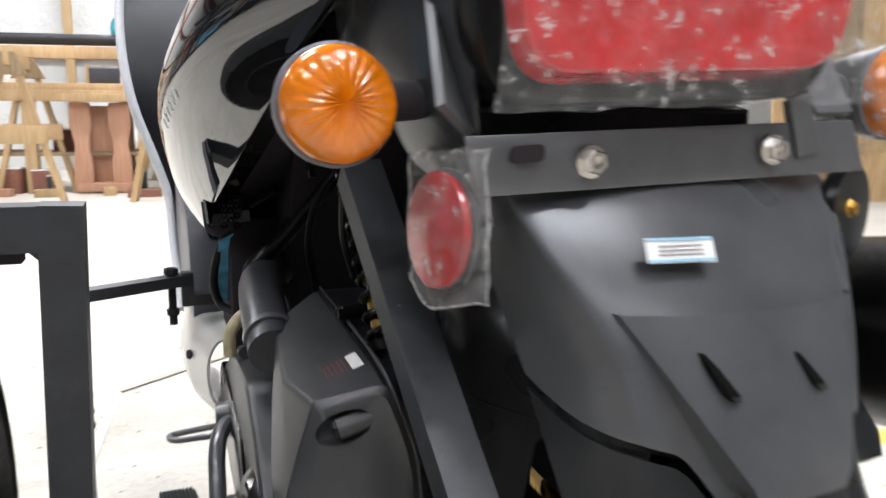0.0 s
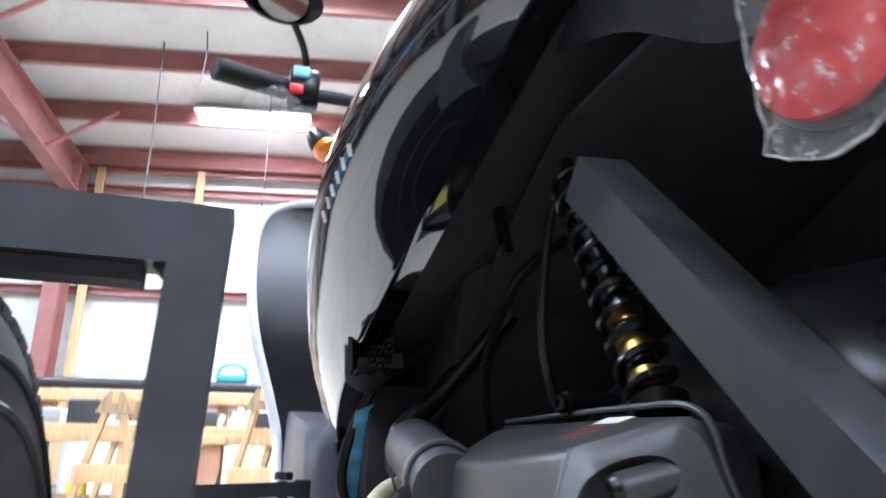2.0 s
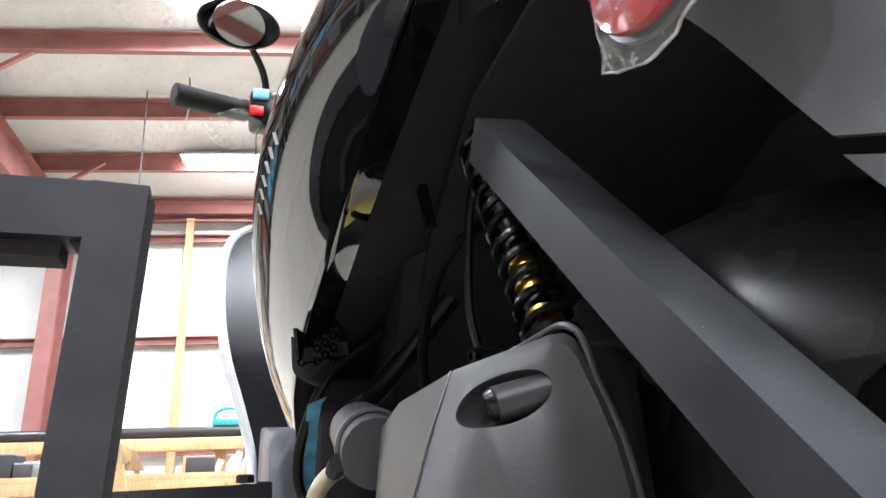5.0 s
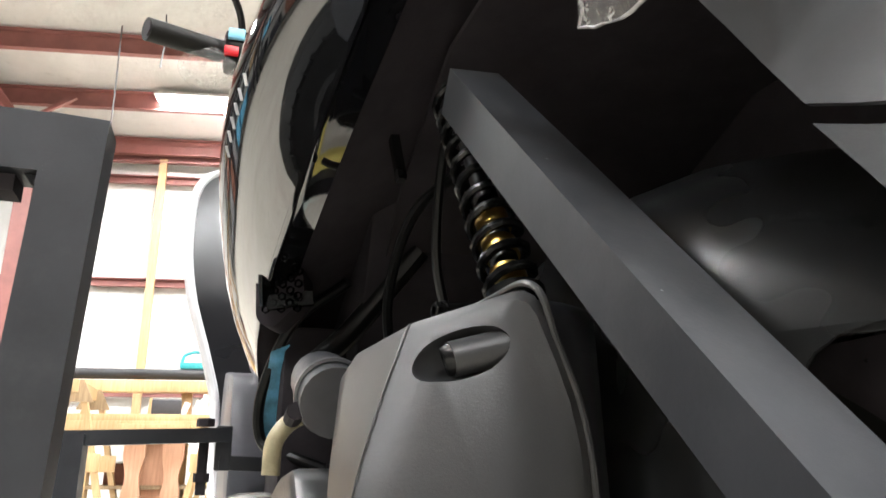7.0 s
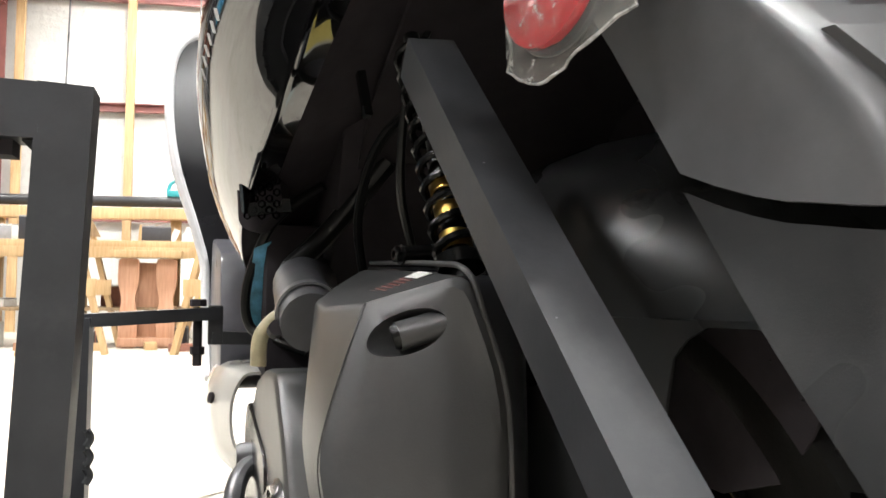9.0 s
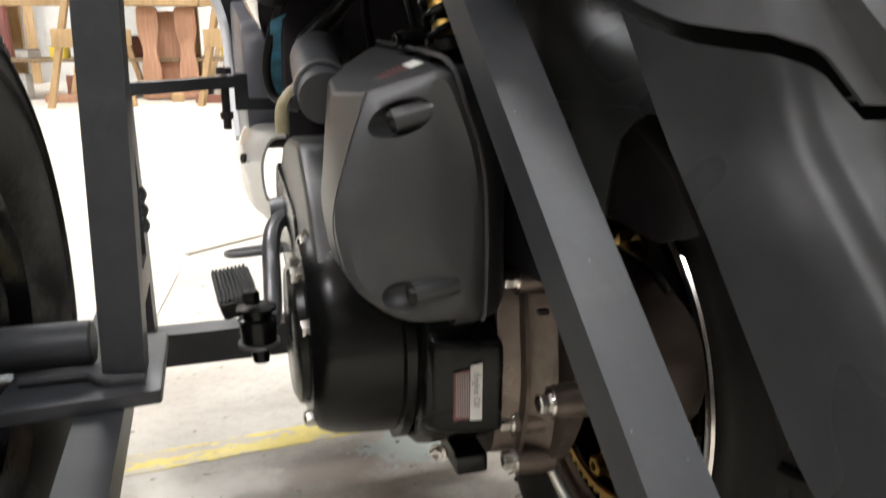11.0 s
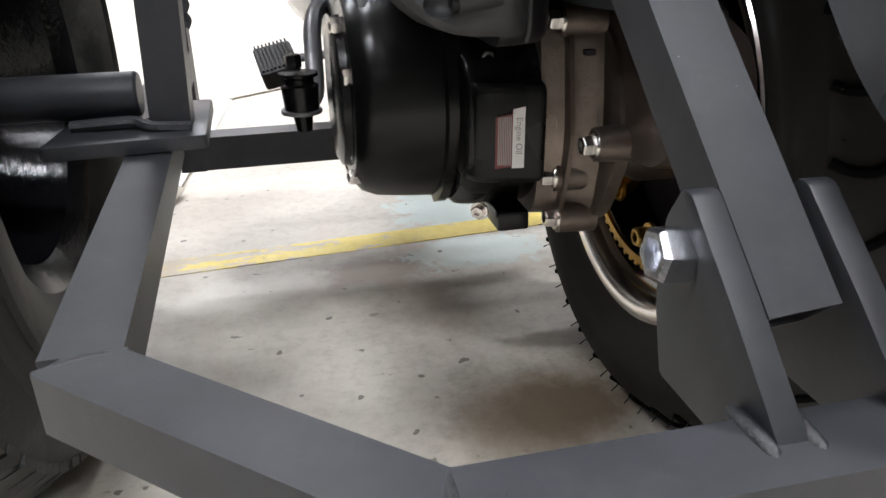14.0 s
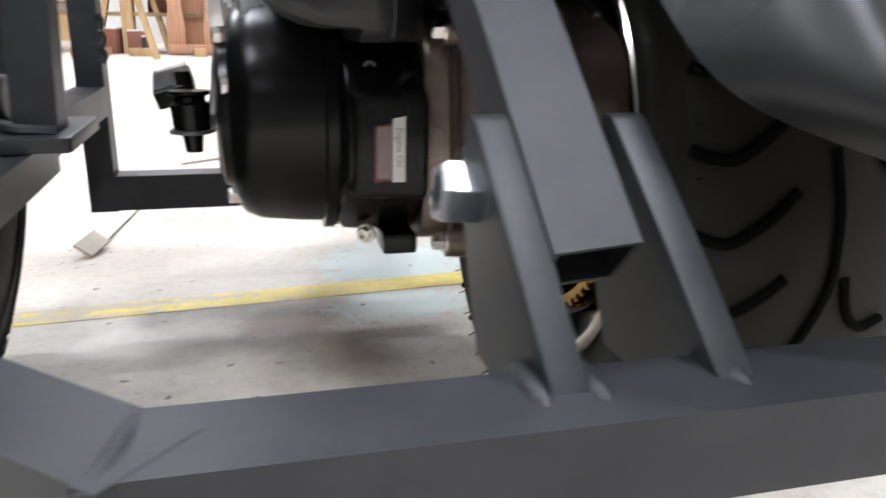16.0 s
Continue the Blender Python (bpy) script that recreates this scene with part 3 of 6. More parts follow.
# forward post, low crossbar and the arm that clamps the scooter
part("front_post", rod((-0.446, 0.412, 0.130), (-0.446, 0.412, 0.470), 0.030, 0.036, (0, 1, 0), R0), M_FRAME, trike)
part("low_crossbar", rod((-0.432, 0.412, 0.152), (0.40, 0.425, 0.152), 0.036, 0.042, bevel=R0), M_FRAME, trike)
part("clamp_arm", rod((-0.460, 0.412, 0.466), (-0.305, 0.450, 0.473), 0.022, 0.014, bevel=0.002), M_FRAME, trike)
part("clamp_arm", rod((-0.313, 0.450, 0.446), (-0.19, 0.470, 0.441), 0.022, 0.014, bevel=0.002), M_FRAME, trike)
part("clamp_block", box((-0.308, 0.450, 0.460), (0.016, 0.02, 0.044), 0.002), M_FRAME, trike)
part("clamp_bolt", pipe([(-0.327, 0.446, 0.480), (-0.327, 0.446, 0.415)], 0.005, 10, 0), M_DARK, trike)
part("clamp_nut", hex_nut((-0.327, 0.446, 0.436), (0, 0, -1), 0.014, 0.009), M_DARK, trike)
part("clamp_nut", hex_nut((-0.327, 0.446, 0.481), (0, 0, 1), 0.016, 0.008), M_DARK, trike)
for z in (0.305, 0.323, 0.342):
    part("weld", pipe([(-0.4305, 0.395, z), (-0.427, 0.396, z + 0.008), (-0.4305, 0.395, z + 0.016)], 0.004, 7, 4), M_WELD, trike)
# the strut and its clevis
SB, ST = Vector((-0.1642, -0.3467, 0.2899)), Vector((-0.1976, -0.0061, 0.6429))
def hollow_end(bm, end, wall, deep):
    """Opens the end of a bar that faces away from its middle, as in a cut tube."""
    bm.faces.ensure_lookup_table()
    d = (ST - SB).normalized()
    face = max((f for f in bm.faces if (f.calc_center_median() - end).length < 0.006), key=lambda f: f.calc_area())
    bmesh.ops.inset_region(bm, faces=[face], thickness=wall)
    for v in {v for v in bmesh.ops.extrude_face_region(bm, geom=[face])["geom"] if isinstance(v, bmesh.types.BMVert)}:
        v.co += d * deep
    if face.is_valid:
        bm.faces.remove(face)
    return bm


part("strut", hollow_end(rod(SB, ST, 0.0292, 0.0262, (-0.028, -0.721, 0.693), 0.0022), SB, 0.0025, 0.12), M_FRAME, trike, "dark grey square steel strut with paint chips")
CHIPS = random.Random(8)
for k in range(7):  # bare specks where the paint is nicked
    t = CHIPS.uniform(0.05, 0.75)
    q = SB.lerp(ST, t) + Vector((-0.028, -0.721, 0.693)) * 0.0132 + Vector((CHIPS.uniform(-0.012, 0.012), 0, 0))
    part("paint_chip", lathe([(0, 0.0001), (0.0002, 0.0003), (0.0, CHIPS.uniform(0.0004, 0.0009))], q, (-0.028, -0.721, 0.693), 7), M_STEEL, trike)



def clevis_plate(x_low, x_high):
    """A rounded steel ear that leans with the strut."""
    outline = [(-0.385, 0.264), (-0.357, 0.300), (-0.327, 0.3350), (-0.321, 0.3350), (-0.309, 0.320), (-0.302, 0.302), (-0.298, 0.272), (-0.300, 0.240), (-0.358, 0.240), (-0.380, 0.256)]

    def x_at(z):
        return x_low + (x_high - x_low) * (z - 0.264) / 0.070
    pts = rounded([(x_at(z), y, z) for y, z in outline], 0.0022, 2)
    return slab(pts, (0.0120, 0, 0), 0.0012)


part("clevis_plate", clevis_plate(-0.1880, -0.1970), M_FRAME, trike)
part("clevis_plate", clevis_plate(-0.1365, -0.1500), M_FRAME, trike)
part("clevis_bolt", pipe([(-0.190, -0.322, 0.309), (-0.134, -0.322, 0.309)], 0.0063, 12, 0), M_ZINC, trike)
part("clevis_nut", hex_nut((-0.1935, -0.322, 0.309), (-1, 0, 0.08), 0.0195, 0.0135, 0.62), M_ZINC, trike, "bright zinc-plated hex nut")
part("clevis_bolt_end", pipe([(-0.190, -0.322, 0.309), (-0.2015, -0.322, 0.3097)], 0.0061, 14, 0), M_ZINC, trike)
for x in (-0.1915, -0.1300, -0.1740):  # weld beads, half sunk
    part("weld", lathe([(-0.016, 0.0001), (-0.012, 0.0030), (-0.004, 0.0040), (0.004, 0.0038), (0.012, 0.0030), (0.016, 0.0001)], (x, -0.374, 0.2650), (0, 1, 0), 16), M_WELD, trike)


# the left road wheel of the kit
WC = (-0.580, 0.072, 0.2985)
wheel = part("wheel", lathe([(-0.035, 0.02), (-0.035, 0.07), (-0.02, 0.115), (0.012, 0.128), (0.045, 0.131), (0.052, 0.146), (0.060, 0.153), (0.064, 0.150), (0.060, 0.142),
                             (0.050, 0.125), (0.020, 0.119), (-0.010, 0.108), (-0.022, 0.07), (-0.022, 0.02)], WC, (1, 0, 0), 64, closed=True), M_RIM, trike, "gloss black steel wheel")
part("tyre", lathe([(-0.068, 0.150), (-0.080, 0.175), (-0.085, 0.205), (-0.080, 0.245), (-0.066, 0.279), (-0.045, 0.293), (-0.02, 0.2975), (0.02, 0.2975), (0.045, 0.293), (0.066, 0.279),
                    (0.080, 0.245), (0.085, 0.205), (0.080, 0.175), (0.066, 0.150), (0.060, 0.146)], WC, (1, 0, 0), 96), M_OLDTYRE, wheel, "dusty black car tyre")
part("rib", lathe([(0.0838, 0.214), (0.087, 0.216), (0.0836, 0.219)], WC, (1, 0, 0), 96), M_OLDTYRE, wheel)
part("rib", lathe([(0.0795, 0.239), (0.0835, 0.241), (0.0785, 0.245)], WC, (1, 0, 0), 96), M_OLDTYRE, wheel)
tread_v, tread_f = [], []
for k in range(72):
    a0 = k * math.tau / 72
    for lane, (s0, s1) in enumerate(((-0.070, -0.042), (-0.038, -0.014), (-0.010, 0.010), (0.014, 0.038), (0.042, 0.0705))):
        sh = (k % 2) * 0.008 + lane * 0.013
        base = len(tread_v)
        for lift in (-0.004, 0.003):
            for s, t in ((s0, 0.006), (s1, 0.006 + 0.012), (s1, 0.070 + 0.012), (s0, 0.070)):
                r = 0.2955 - 0.019 * (abs(s) / 0.068) ** 3 + lift
                a = a0 + t + sh
                tread_v.append((WC[0] + s, WC[1] - math.sin(a) * r, WC[2] + math.cos(a) * r))
        tread_f += [tuple(base + i for i in q) for q in ((4, 5, 6, 7), (0, 1, 5, 4), (1, 2, 6, 5), (2, 3, 7, 6), (3, 0, 4, 7))]
me = bpy.data.meshes.new("tread")
me.from_pydata(tread_v, [], tread_f)
me.materials.append(M_OLDTYRE)
tread = new("tread", me)
tread.parent = wheel
tagged(tread, "worn black tread blocks", kind="stuff")
part("hub", lathe([(-0.03, 0.0001), (-0.03, 0.05), (0.0, 0.046), (0.02, 0.028), (0.03, 0.018), (0.03, 0.0001)], WC, (1, 0, 0), 32), M_DARK, wheel)
for k in range(4):
    a = k * math.tau / 4 + 0.4
    part("lug_nut", hex_nut((WC[0] - 0.02, WC[1] + 0.05 * math.cos(a) * 1.15, WC[2] + 0.05 * math.sin(a) * 1.15), (1, 0, 0), 0.02, 0.016), M_CHROME, wheel)

# ---- the scooter ----
scooter = thing("scooter", "new black motor scooter with lights still wrapped in film", "scooter", (0, 0.2, 0))
CX = -0.055  # middle of the tail

# glossy side panel: rows from the upper edge, round the bulge, to the lower edge and its return
PANEL = [  # y, then (x, z) down the side
    (0.547, [(-0.165, 0.888), (-0.225, 0.831), (-0.260, 0.735), (-0.268, 0.640), (-0.278, 0.565), (-0.264, 0.511)]),
    (0.455, [(-0.152, 0.917), (-0.230, 0.850), (-0.275, 0.745), (-0.291, 0.649), (-0.300, 0.579), (-0.278, 0.525)]),
    (0.362, [(-0.149, 0.936), (-0.237, 0.869), (-0.293, 0.764), (-0.317, 0.668), (-0.318, 0.605), (-0.289, 0.554)]),
    (0.270, [(-0.147, 0.945), (-0.235, 0.888), (-0.300, 0.783), (-0.331, 0.687), (-0.322, 0.634), (-0.289, 0.587)]),
    (0.159, [(-0.136, 0.955), (-0.223, 0.898), (-0.293, 0.802), (-0.329, 0.716), (-0.315, 0.671), (-0.279, 0.632)]),
    (0.048, [(-0.120, 0.955), (-0.197, 0.907), (-0.269, 0.821), (-0.303, 0.750), (-0.293, 0.714), (-0.264, 0.683)]),
    (-0.064, [(-0.110, 0.955), (-0.168, 0.917), (-0.221, 0.850), (-0.252, 0.792), (-0.255, 0.763), (-0.244, 0.737)]),
    (-0.165, [(-0.105, 0.955), (-0.145, 0.926), (-0.178, 0.878), (-0.198, 0.840), (-0.211, 0.813), (-0.208, 0.792)]),
    (-0.239, [(-0.100, 0.955), (-0.122, 0.936), (-0.138, 0.907), (-0.146, 0.878), (-0.151, 0.863), (-0.150, 0.850)]),
]
# the lower edge turns in to a narrow lip
PANEL = [(y, r + [(r[5][0] + 0.005, r[5][1] - 0.001), (r[5][0] + 0.026, r[5][1] + 0.004)]) for y, r in PANEL]


def panel_rows(rows, n=6):
    """Smooths the rows along the scooter and round the side."""
    m = len(rows[0][1])
    lines = [smooth_path([Vector((xz[i][0], y, xz[i][1])) for y, xz in rows], n) for i in range(m)]
    return [smooth_path([ln[k] for ln in lines], 4) for k in range(len(lines[0]))]


side_panel = part("side_panel", thicken(loft(panel_rows(PANEL), ring=False), 0.003), M_GLOSS, scooter, "gloss black painted side panel", smooth=50)


def mirror_x(bm, middle):
    for v in bm.verts:
        v.co.x = 2 * middle - v.co.x
    return bm


part("side_panel", mirror_x(thicken(loft(panel_rows(PANEL, 3), ring=False), 0.003), CX + 0.0), M_GLOSS, scooter, "gloss black painted side panel", smooth=50)
part("seat", loft([[Vector((CX + sx * w, y, z)) for sx, z in ((-1, 0.93), (-0.9, 0.985), (-0.4, 1.01), (0.4, 1.01), (0.9, 0.985), (1, 0.93))] for y, w in
                   ((0.75, 0.07), (0.55, 0.10), (0.2, 0.085), (-0.1, 0.055), (-0.2, 0.045))]), M_NIGHT, scooter, "black seat", smooth=50)
part("under_tray", slab(rounded([(-0.1973, 0.5285, 0.6970), (0.0527, 0.5285, 0.6970), (0.0638, -0.1560, 0.7543), (-0.1862, -0.1560, 0.7543)], 0.02, 3), (0, 0, 0.02)), M_DARK, scooter, "black underside of the luggage tray")
part("inner_guard", slab([(-0.195, 0.64, 0.26), (-0.195, 0.46, 0.26), (-0.2090, 0.3250, 0.4487), (-0.2080, 0.2603, 0.5442), (-0.2069, 0.1955, 0.6970), (-0.2126, 0.5470, 0.7161)], (0.27, 0, 0), 0.004), M_DARK, scooter, "black inner splash guard")
# black liner between the panels and the grey tail cover with its arched lip
part("inner_liner", loft([[Vector((xz[-1][0] - 0.001, y, xz[-1][1] + 0.004)), Vector((-0.17, y, xz[-1][1] + 0.05)), Vector((CX, y, xz[-1][1] + 0.07)), Vector((0.10, y, xz[-1][1] + 0.04))] for y, xz in PANEL[:7]], ring=False), M_DARK, scooter, "black inner liner under the seat", smooth=40)
part("tail_cover", thicken(loft([smooth_path(r, 6) for r in (
    [(-0.226, 0.040, 0.742), (-0.213, 0.0, 0.726), (-0.204, -0.06, 0.702), (-0.195, -0.12, 0.660), (-0.190, -0.165, 0.650), (-0.184, -0.196, 0.658)],
    [(-0.234, 0.035, 0.752), (-0.226, 0.0, 0.744), (-0.218, -0.06, 0.725), (-0.208, -0.12, 0.700), (-0.200, -0.165, 0.695), (-0.190, -0.200, 0.700)],
    [(-0.240, 0.040, 0.770), (-0.236, 0.0, 0.765), (-0.226, -0.06, 0.760), (-0.212, -0.12, 0.765), (-0.198, -0.165, 0.792), (-0.172, -0.215, 0.830)])], ring=False), 0.003), M_SATIN, scooter, "satin dark grey plastic tail cover", smooth=50)
# raised lettering on the panel, its emblem and grille
panel_skin = BVHTree.FromPolygons([v.co.copy() for v in side_panel.data.vertices], [tuple(p.vertices) for p in side_panel.data.polygons])
for k, (x, y, z) in enumerate(((-0.3235, 0.120, 0.698), (-0.3262, 0.134, 0.693), (-0.3282, 0.148, 0.688), (-0.3300, 0.162, 0.683), (-0.3318, 0.176, 0.678), (-0.3335, 0.192, 0.672))):
    p, n = panel_skin.find_nearest(Vector((x, y, z)))[:2]
    u = (Vector((0, -0.34, 0.94)) - n * n.dot(Vector((0, -0.34, 0.94)))).normalized()
    part("letter_bar", rod(p - u * 0.0045, p + u * 0.0045, 0.0042, 0.0008, n, 0.0003), M_SILVER, side_panel, "silver letter mark")
for a, b in (((-0.289, 0.256, 0.620), (-0.257, 0.250, 0.613)), ((-0.2905, 0.260, 0.622), (-0.2850, 0.268, 0.571)), ((-0.2855, 0.267, 0.573), (-0.2480, 0.258, 0.578))):
    part("duct_edge", rod(a, b, 0.012, 0.006, (0.4, -0.9, 0.1), 0.002), M_CVT, scooter)
grille = part("grille", slab(rounded([(-0.2960, 0.275, 0.600), (-0.2600, 0.255, 0.612), (-0.2560, 0.255, 0.578), (-0.2800, 0.272, 0.552), (-0.2930, 0.280, 0.560)], 0.008, 4), (0.012, 0.03, 0)), M_DARK, scooter, "black honeycomb side grille")
for i in range(5):
    for j in range(4):
        x, z = -0.286 + 0.0062 * i, 0.568 + 0.0105 * j + 0.005 * (i % 2)
        part("grille_cell", lathe([(0, 0.0024), (-0.003, 0.0032), (0, 0.0040)], (x, 0.2685 - (x + 0.286) * 0.55, z), (0.45, 0.9, 0), 6), M_CVT, grille)

# tail: light bar, bracket, lamps
tail = part("tail_light", slab(rounded([(-0.1735, -0.2023, 0.6970), (0.0146, -0.2023, 0.7046), (0.0395, -0.1976, 0.7925), (-0.1855, -0.1976, 0.7925)], 0.025, 5), (0, -0.03, 0.008), 0.008, 3), M_RED, scooter, "red tail light lens wrapped in clear film")
part("reflector_cells", slab(rounded([(-0.1635, -0.2004, 0.7037), (0.0065, -0.2004, 0.7104), (0.0294, -0.1958, 0.7877), (-0.1756, -0.1958, 0.7877)], 0.02, 4), (0, -0.004, 0)), M_REFLECTOR, tail)
part("tail_rim", slab(rounded([(-0.1878, -0.1838, 0.6855), (0.0242, -0.1838, 0.6932), (0.0562, -0.1791, 0.8116), (-0.2018, -0.1791, 0.8116)], 0.03, 5), (0, -0.03, 0.004), 0.006), M_CVT, scooter)


def crumple(bm, amount, scale, seed):
    for v in bm.verts:
        v.co += noise.noise_vector(v.co * scale + Vector((seed, seed, seed))) * amount
    return bm


def sheet(origin, du, dv, n, m, bulge=0.0):
    """A grid of film from an origin, bulged along its normal."""
    o, du, dv = Vector(origin), Vector(du), Vector(dv)
    nn = du.cross(dv).normalized()
    return loft([[o + du * i / n + dv * j / m + nn * bulge * math.sin(math.pi * i / n) * math.sin(math.pi * j / m) for i in range(n + 1)] for j in range(m + 1)], ring=False)


part("film", crumple(sheet((-0.1899, -0.2374, 0.6874), (0.235, 0.002, 0.006), (0, 0.005, 0.13), 40, 24, 0.004), 0.006, 28, 3), M_FILM, tail, "clear crinkled wrapping film", smooth=0)

bracket = part("lamp_bracket", slab([(-0.1950, -0.2060, 0.6755), (0.0610, -0.2060, 0.6840), (0.0720, -0.2080, 0.6530), (-0.1900, -0.2110, 0.6455)], (0, 0.004, 0), 0.001), M_STEEL, scooter, "grey steel lamp and plate bracket")
part("bracket_arm", rod((-0.1985, -0.2004, 0.6827), (-0.1845, -0.1375, 0.7591), 0.03, 0.005, (0.6, -0.6, 0.3), 0.002), M_STEEL, bracket)
part("bracket_arm", rod((0.0495, -0.2004, 0.6874), (0.0458, -0.1560, 0.7639), 0.03, 0.005, (0, -0.6, 0.3), 0.002), M_STEEL, bracket)
part("bracket_rib", rod((0.0146, -0.2060, 0.6970), (0.0246, -0.2060, 0.6636), 0.016, 0.006, (0, -1, 0), 0.002), M_STEEL, bracket)
part("slot", slab(rounded([(-0.1733, -0.2101, 0.6703), (-0.1533, -0.2097, 0.6717), (-0.1533, -0.2097, 0.6626), (-0.1733, -0.2101, 0.6617)], 0.004, 4), (0, -0.0012, 0)), M_DARK, bracket)
part("slot", slab(rounded([(0.0306, -0.2036, 0.6836), (0.0446, -0.2034, 0.6846), (0.0456, -0.2036, 0.6760), (0.0316, -0.2041, 0.6750)], 0.004, 4), (0, -0.0012, 0)), M_DARK, bracket)
for x, z in ((-0.126, 0.662), (-0.004, 0.667)):
    flange_bolt("bracket_bolt", (x, -0.2095, z), (0, -1, 0), 0.012, 0.008, M_CHROME, bracket, "yellow-plated bracket bolt")


def turn_signal(name, centre, facing, stalk_to, wrapped=False):
    lamp = part(name, lathe([(-0.056, 0.0001), (-0.053, 0.014), (-0.040, 0.0225), (-0.018, 0.0285), (0.0, 0.0310), (0.002, 0.0292), (0.002, 0.0001)], centre, facing, 40), M_PLASTIC, scooter, "round turn signal with grey housing and amber lens")
    f = Vector(facing).normalized()
    cover = lathe([(0.0005, 0.0297), (0.008, 0.0300), (0.013, 0.0292), (0.0165, 0.0268), (0.0185, 0.0235), (0.0200, 0.018), (0.0210, 0.011), (0.0215, 0.005), (0.0216, 0.0001)], centre, facing, 72)
    for v in cover.verts:
        r = v.co - Vector(centre)
        s = r.dot(f)
        r -= f * s
        if 0.004 < r.length < 0.0285 and s > 0.012:
            a = math.atan2(r.dot(f.orthogonal().normalized()), r.dot(f.cross(f.orthogonal().normalized())))
            v.co += f * 0.0007 * math.cos(24 * a)
    part("lens", cover, M_AMBER, lamp, "amber ribbed lens", smooth=60)
    part("lens_rim", lathe([(-0.002, 0.0300), (0.0, 0.0318), (0.004, 0.0318), (0.005, 0.0302)], centre, facing, 48), M_GREYPANEL, lamp)
    c = Vector(centre) - f * 0.02
    part("stalk", pipe([c, Vector(stalk_to)], 0.011, 14, 0), M_DARK, lamp, "black rubber stalk")
    if wrapped:
        part("film", crumple(lathe([(-0.03, 0.036), (0.0, 0.039), (0.025, 0.032), (0.030, 0.01)], centre, facing, 20), 0.010, 40, 5), M_FILM, lamp, "clear crinkled wrapping film", smooth=0)
    return lamp


turn_signal("turn_signal", (-0.252, -0.168, 0.690), (0.06, -1, 0.06), (-0.180, -0.150, 0.6955))
turn_signal("turn_signal", (0.1290, -0.1699, 0.7018), (0.1, -1, 0.0), (0.0539, -0.1653, 0.7066), True)

# the oval side reflector in its bag
RF = Vector((-0.1990, -0.1830, 0.6255))
rn, ru, rv = Vector((-0.975, -0.17, 0.06)).normalized(), Vector((-0.17, 0.975, 0.06)).normalized(), Vector((0.07, -0.05, 1)).normalized()
oval = [RF + ru * 0.0305 * math.cos(a) + rv * 0.0315 * math.sin(a) for a in (k * math.tau / 40 for k in range(40))]
reflector = part("side_reflector", slab(oval, rn * 0.005, 0.002), M_REFLECTOR, scooter, "oval red side reflector in a clear plastic bag")
part("reflector_back", slab([p + (p - RF) * 0.05 - rn * 0.001 for p in oval], -rn * 0.003, 0.001), M_PLASTIC, reflector)
bag_corners = [RF + ru * u + rv * v for u, v in ((0.028, -0.034), (-0.049, -0.0265), (-0.034, 0.047), (0.042, 0.038))]


def bag_point(i, j, side):
    """A point of the bag: two films that meet at the edges and belly out between them."""
    low, high = bag_corners[0].lerp(bag_corners[1], i), bag_corners[3].lerp(bag_corners[2], i)
    belly = (1 - abs(2 * i - 1) ** 4) * (1 - abs(2 * j - 1) ** 4)
    sag = -0.020 * (1 - j) ** 3 * math.sin(math.pi * i) * (1 - i)
    return low.lerp(high, j) + rn * (side * 0.009 * belly + 0.0005 * side) + rv * sag


for side, sd in ((1, 2.0), (-1, 7.0)):
    part("bag", crumple(crumple(loft([[bag_point(i / 30, j / 34, side) for i in range(31)] for j in range(35)], ring=False), 0.0022, 70, 2.0), 0.0011, 190, sd), M_FILM, reflector, "clear crinkled plastic bag", smooth=0)
hem = [bag_point(0, 1 - k / 16, 0) for k in range(16)] + [bag_point(k / 16, 0, 0) for k in range(17)] + [bag_point(1, k / 16, 0) for k in range(1, 17)]
part("bag_hem", crumple(crumple(pipe(hem, 0.0008, 6, 0), 0.0022, 70, 2.0), 0.0011, 190, 2.0), M_HEM, reflector, "whitish creased hem of the bag")
part("stay", rod(RF - rn * 0.008, (-0.1600, -0.1750, 0.6301), 0.014, 0.004, (0, 0, 1), 0.001), M_STEEL, reflector)

other = part("reflector_back", lathe([(-0.006, 0.0001), (-0.006, 0.027), (0.0, 0.031), (0.006, 0.030), (0.007, 0.0001)], (0.071, -0.196, 0.626), (0.35, -0.9, 0), 32), M_CVT, scooter, "black back of the second side reflector")
flange_bolt("reflector_screw", (0.069, -0.204, 0.629), (0.35, -0.9, 0), 0.008, 0.004, M_GOLD, other)
muffler = part("muffler", lathe([(-0.26, 0.0001), (-0.255, 0.060), (-0.235, 0.078), (0.20, 0.078), (0.26, 0.05), (0.262, 0.0001)], (0.225, -0.03, 0.495), (0.05, 1, -0.18), 36), M_CVT, scooter, "black exhaust muffler")
part("muffler_band", lathe([(-0.006, 0.0785), (-0.006, 0.081), (0.006, 0.081), (0.006, 0.0785)], (0.2165, -0.20, 0.5256), (0.05, 1, -0.18), 36, closed=True), M_ZINC, muffler, "bright muffler band")

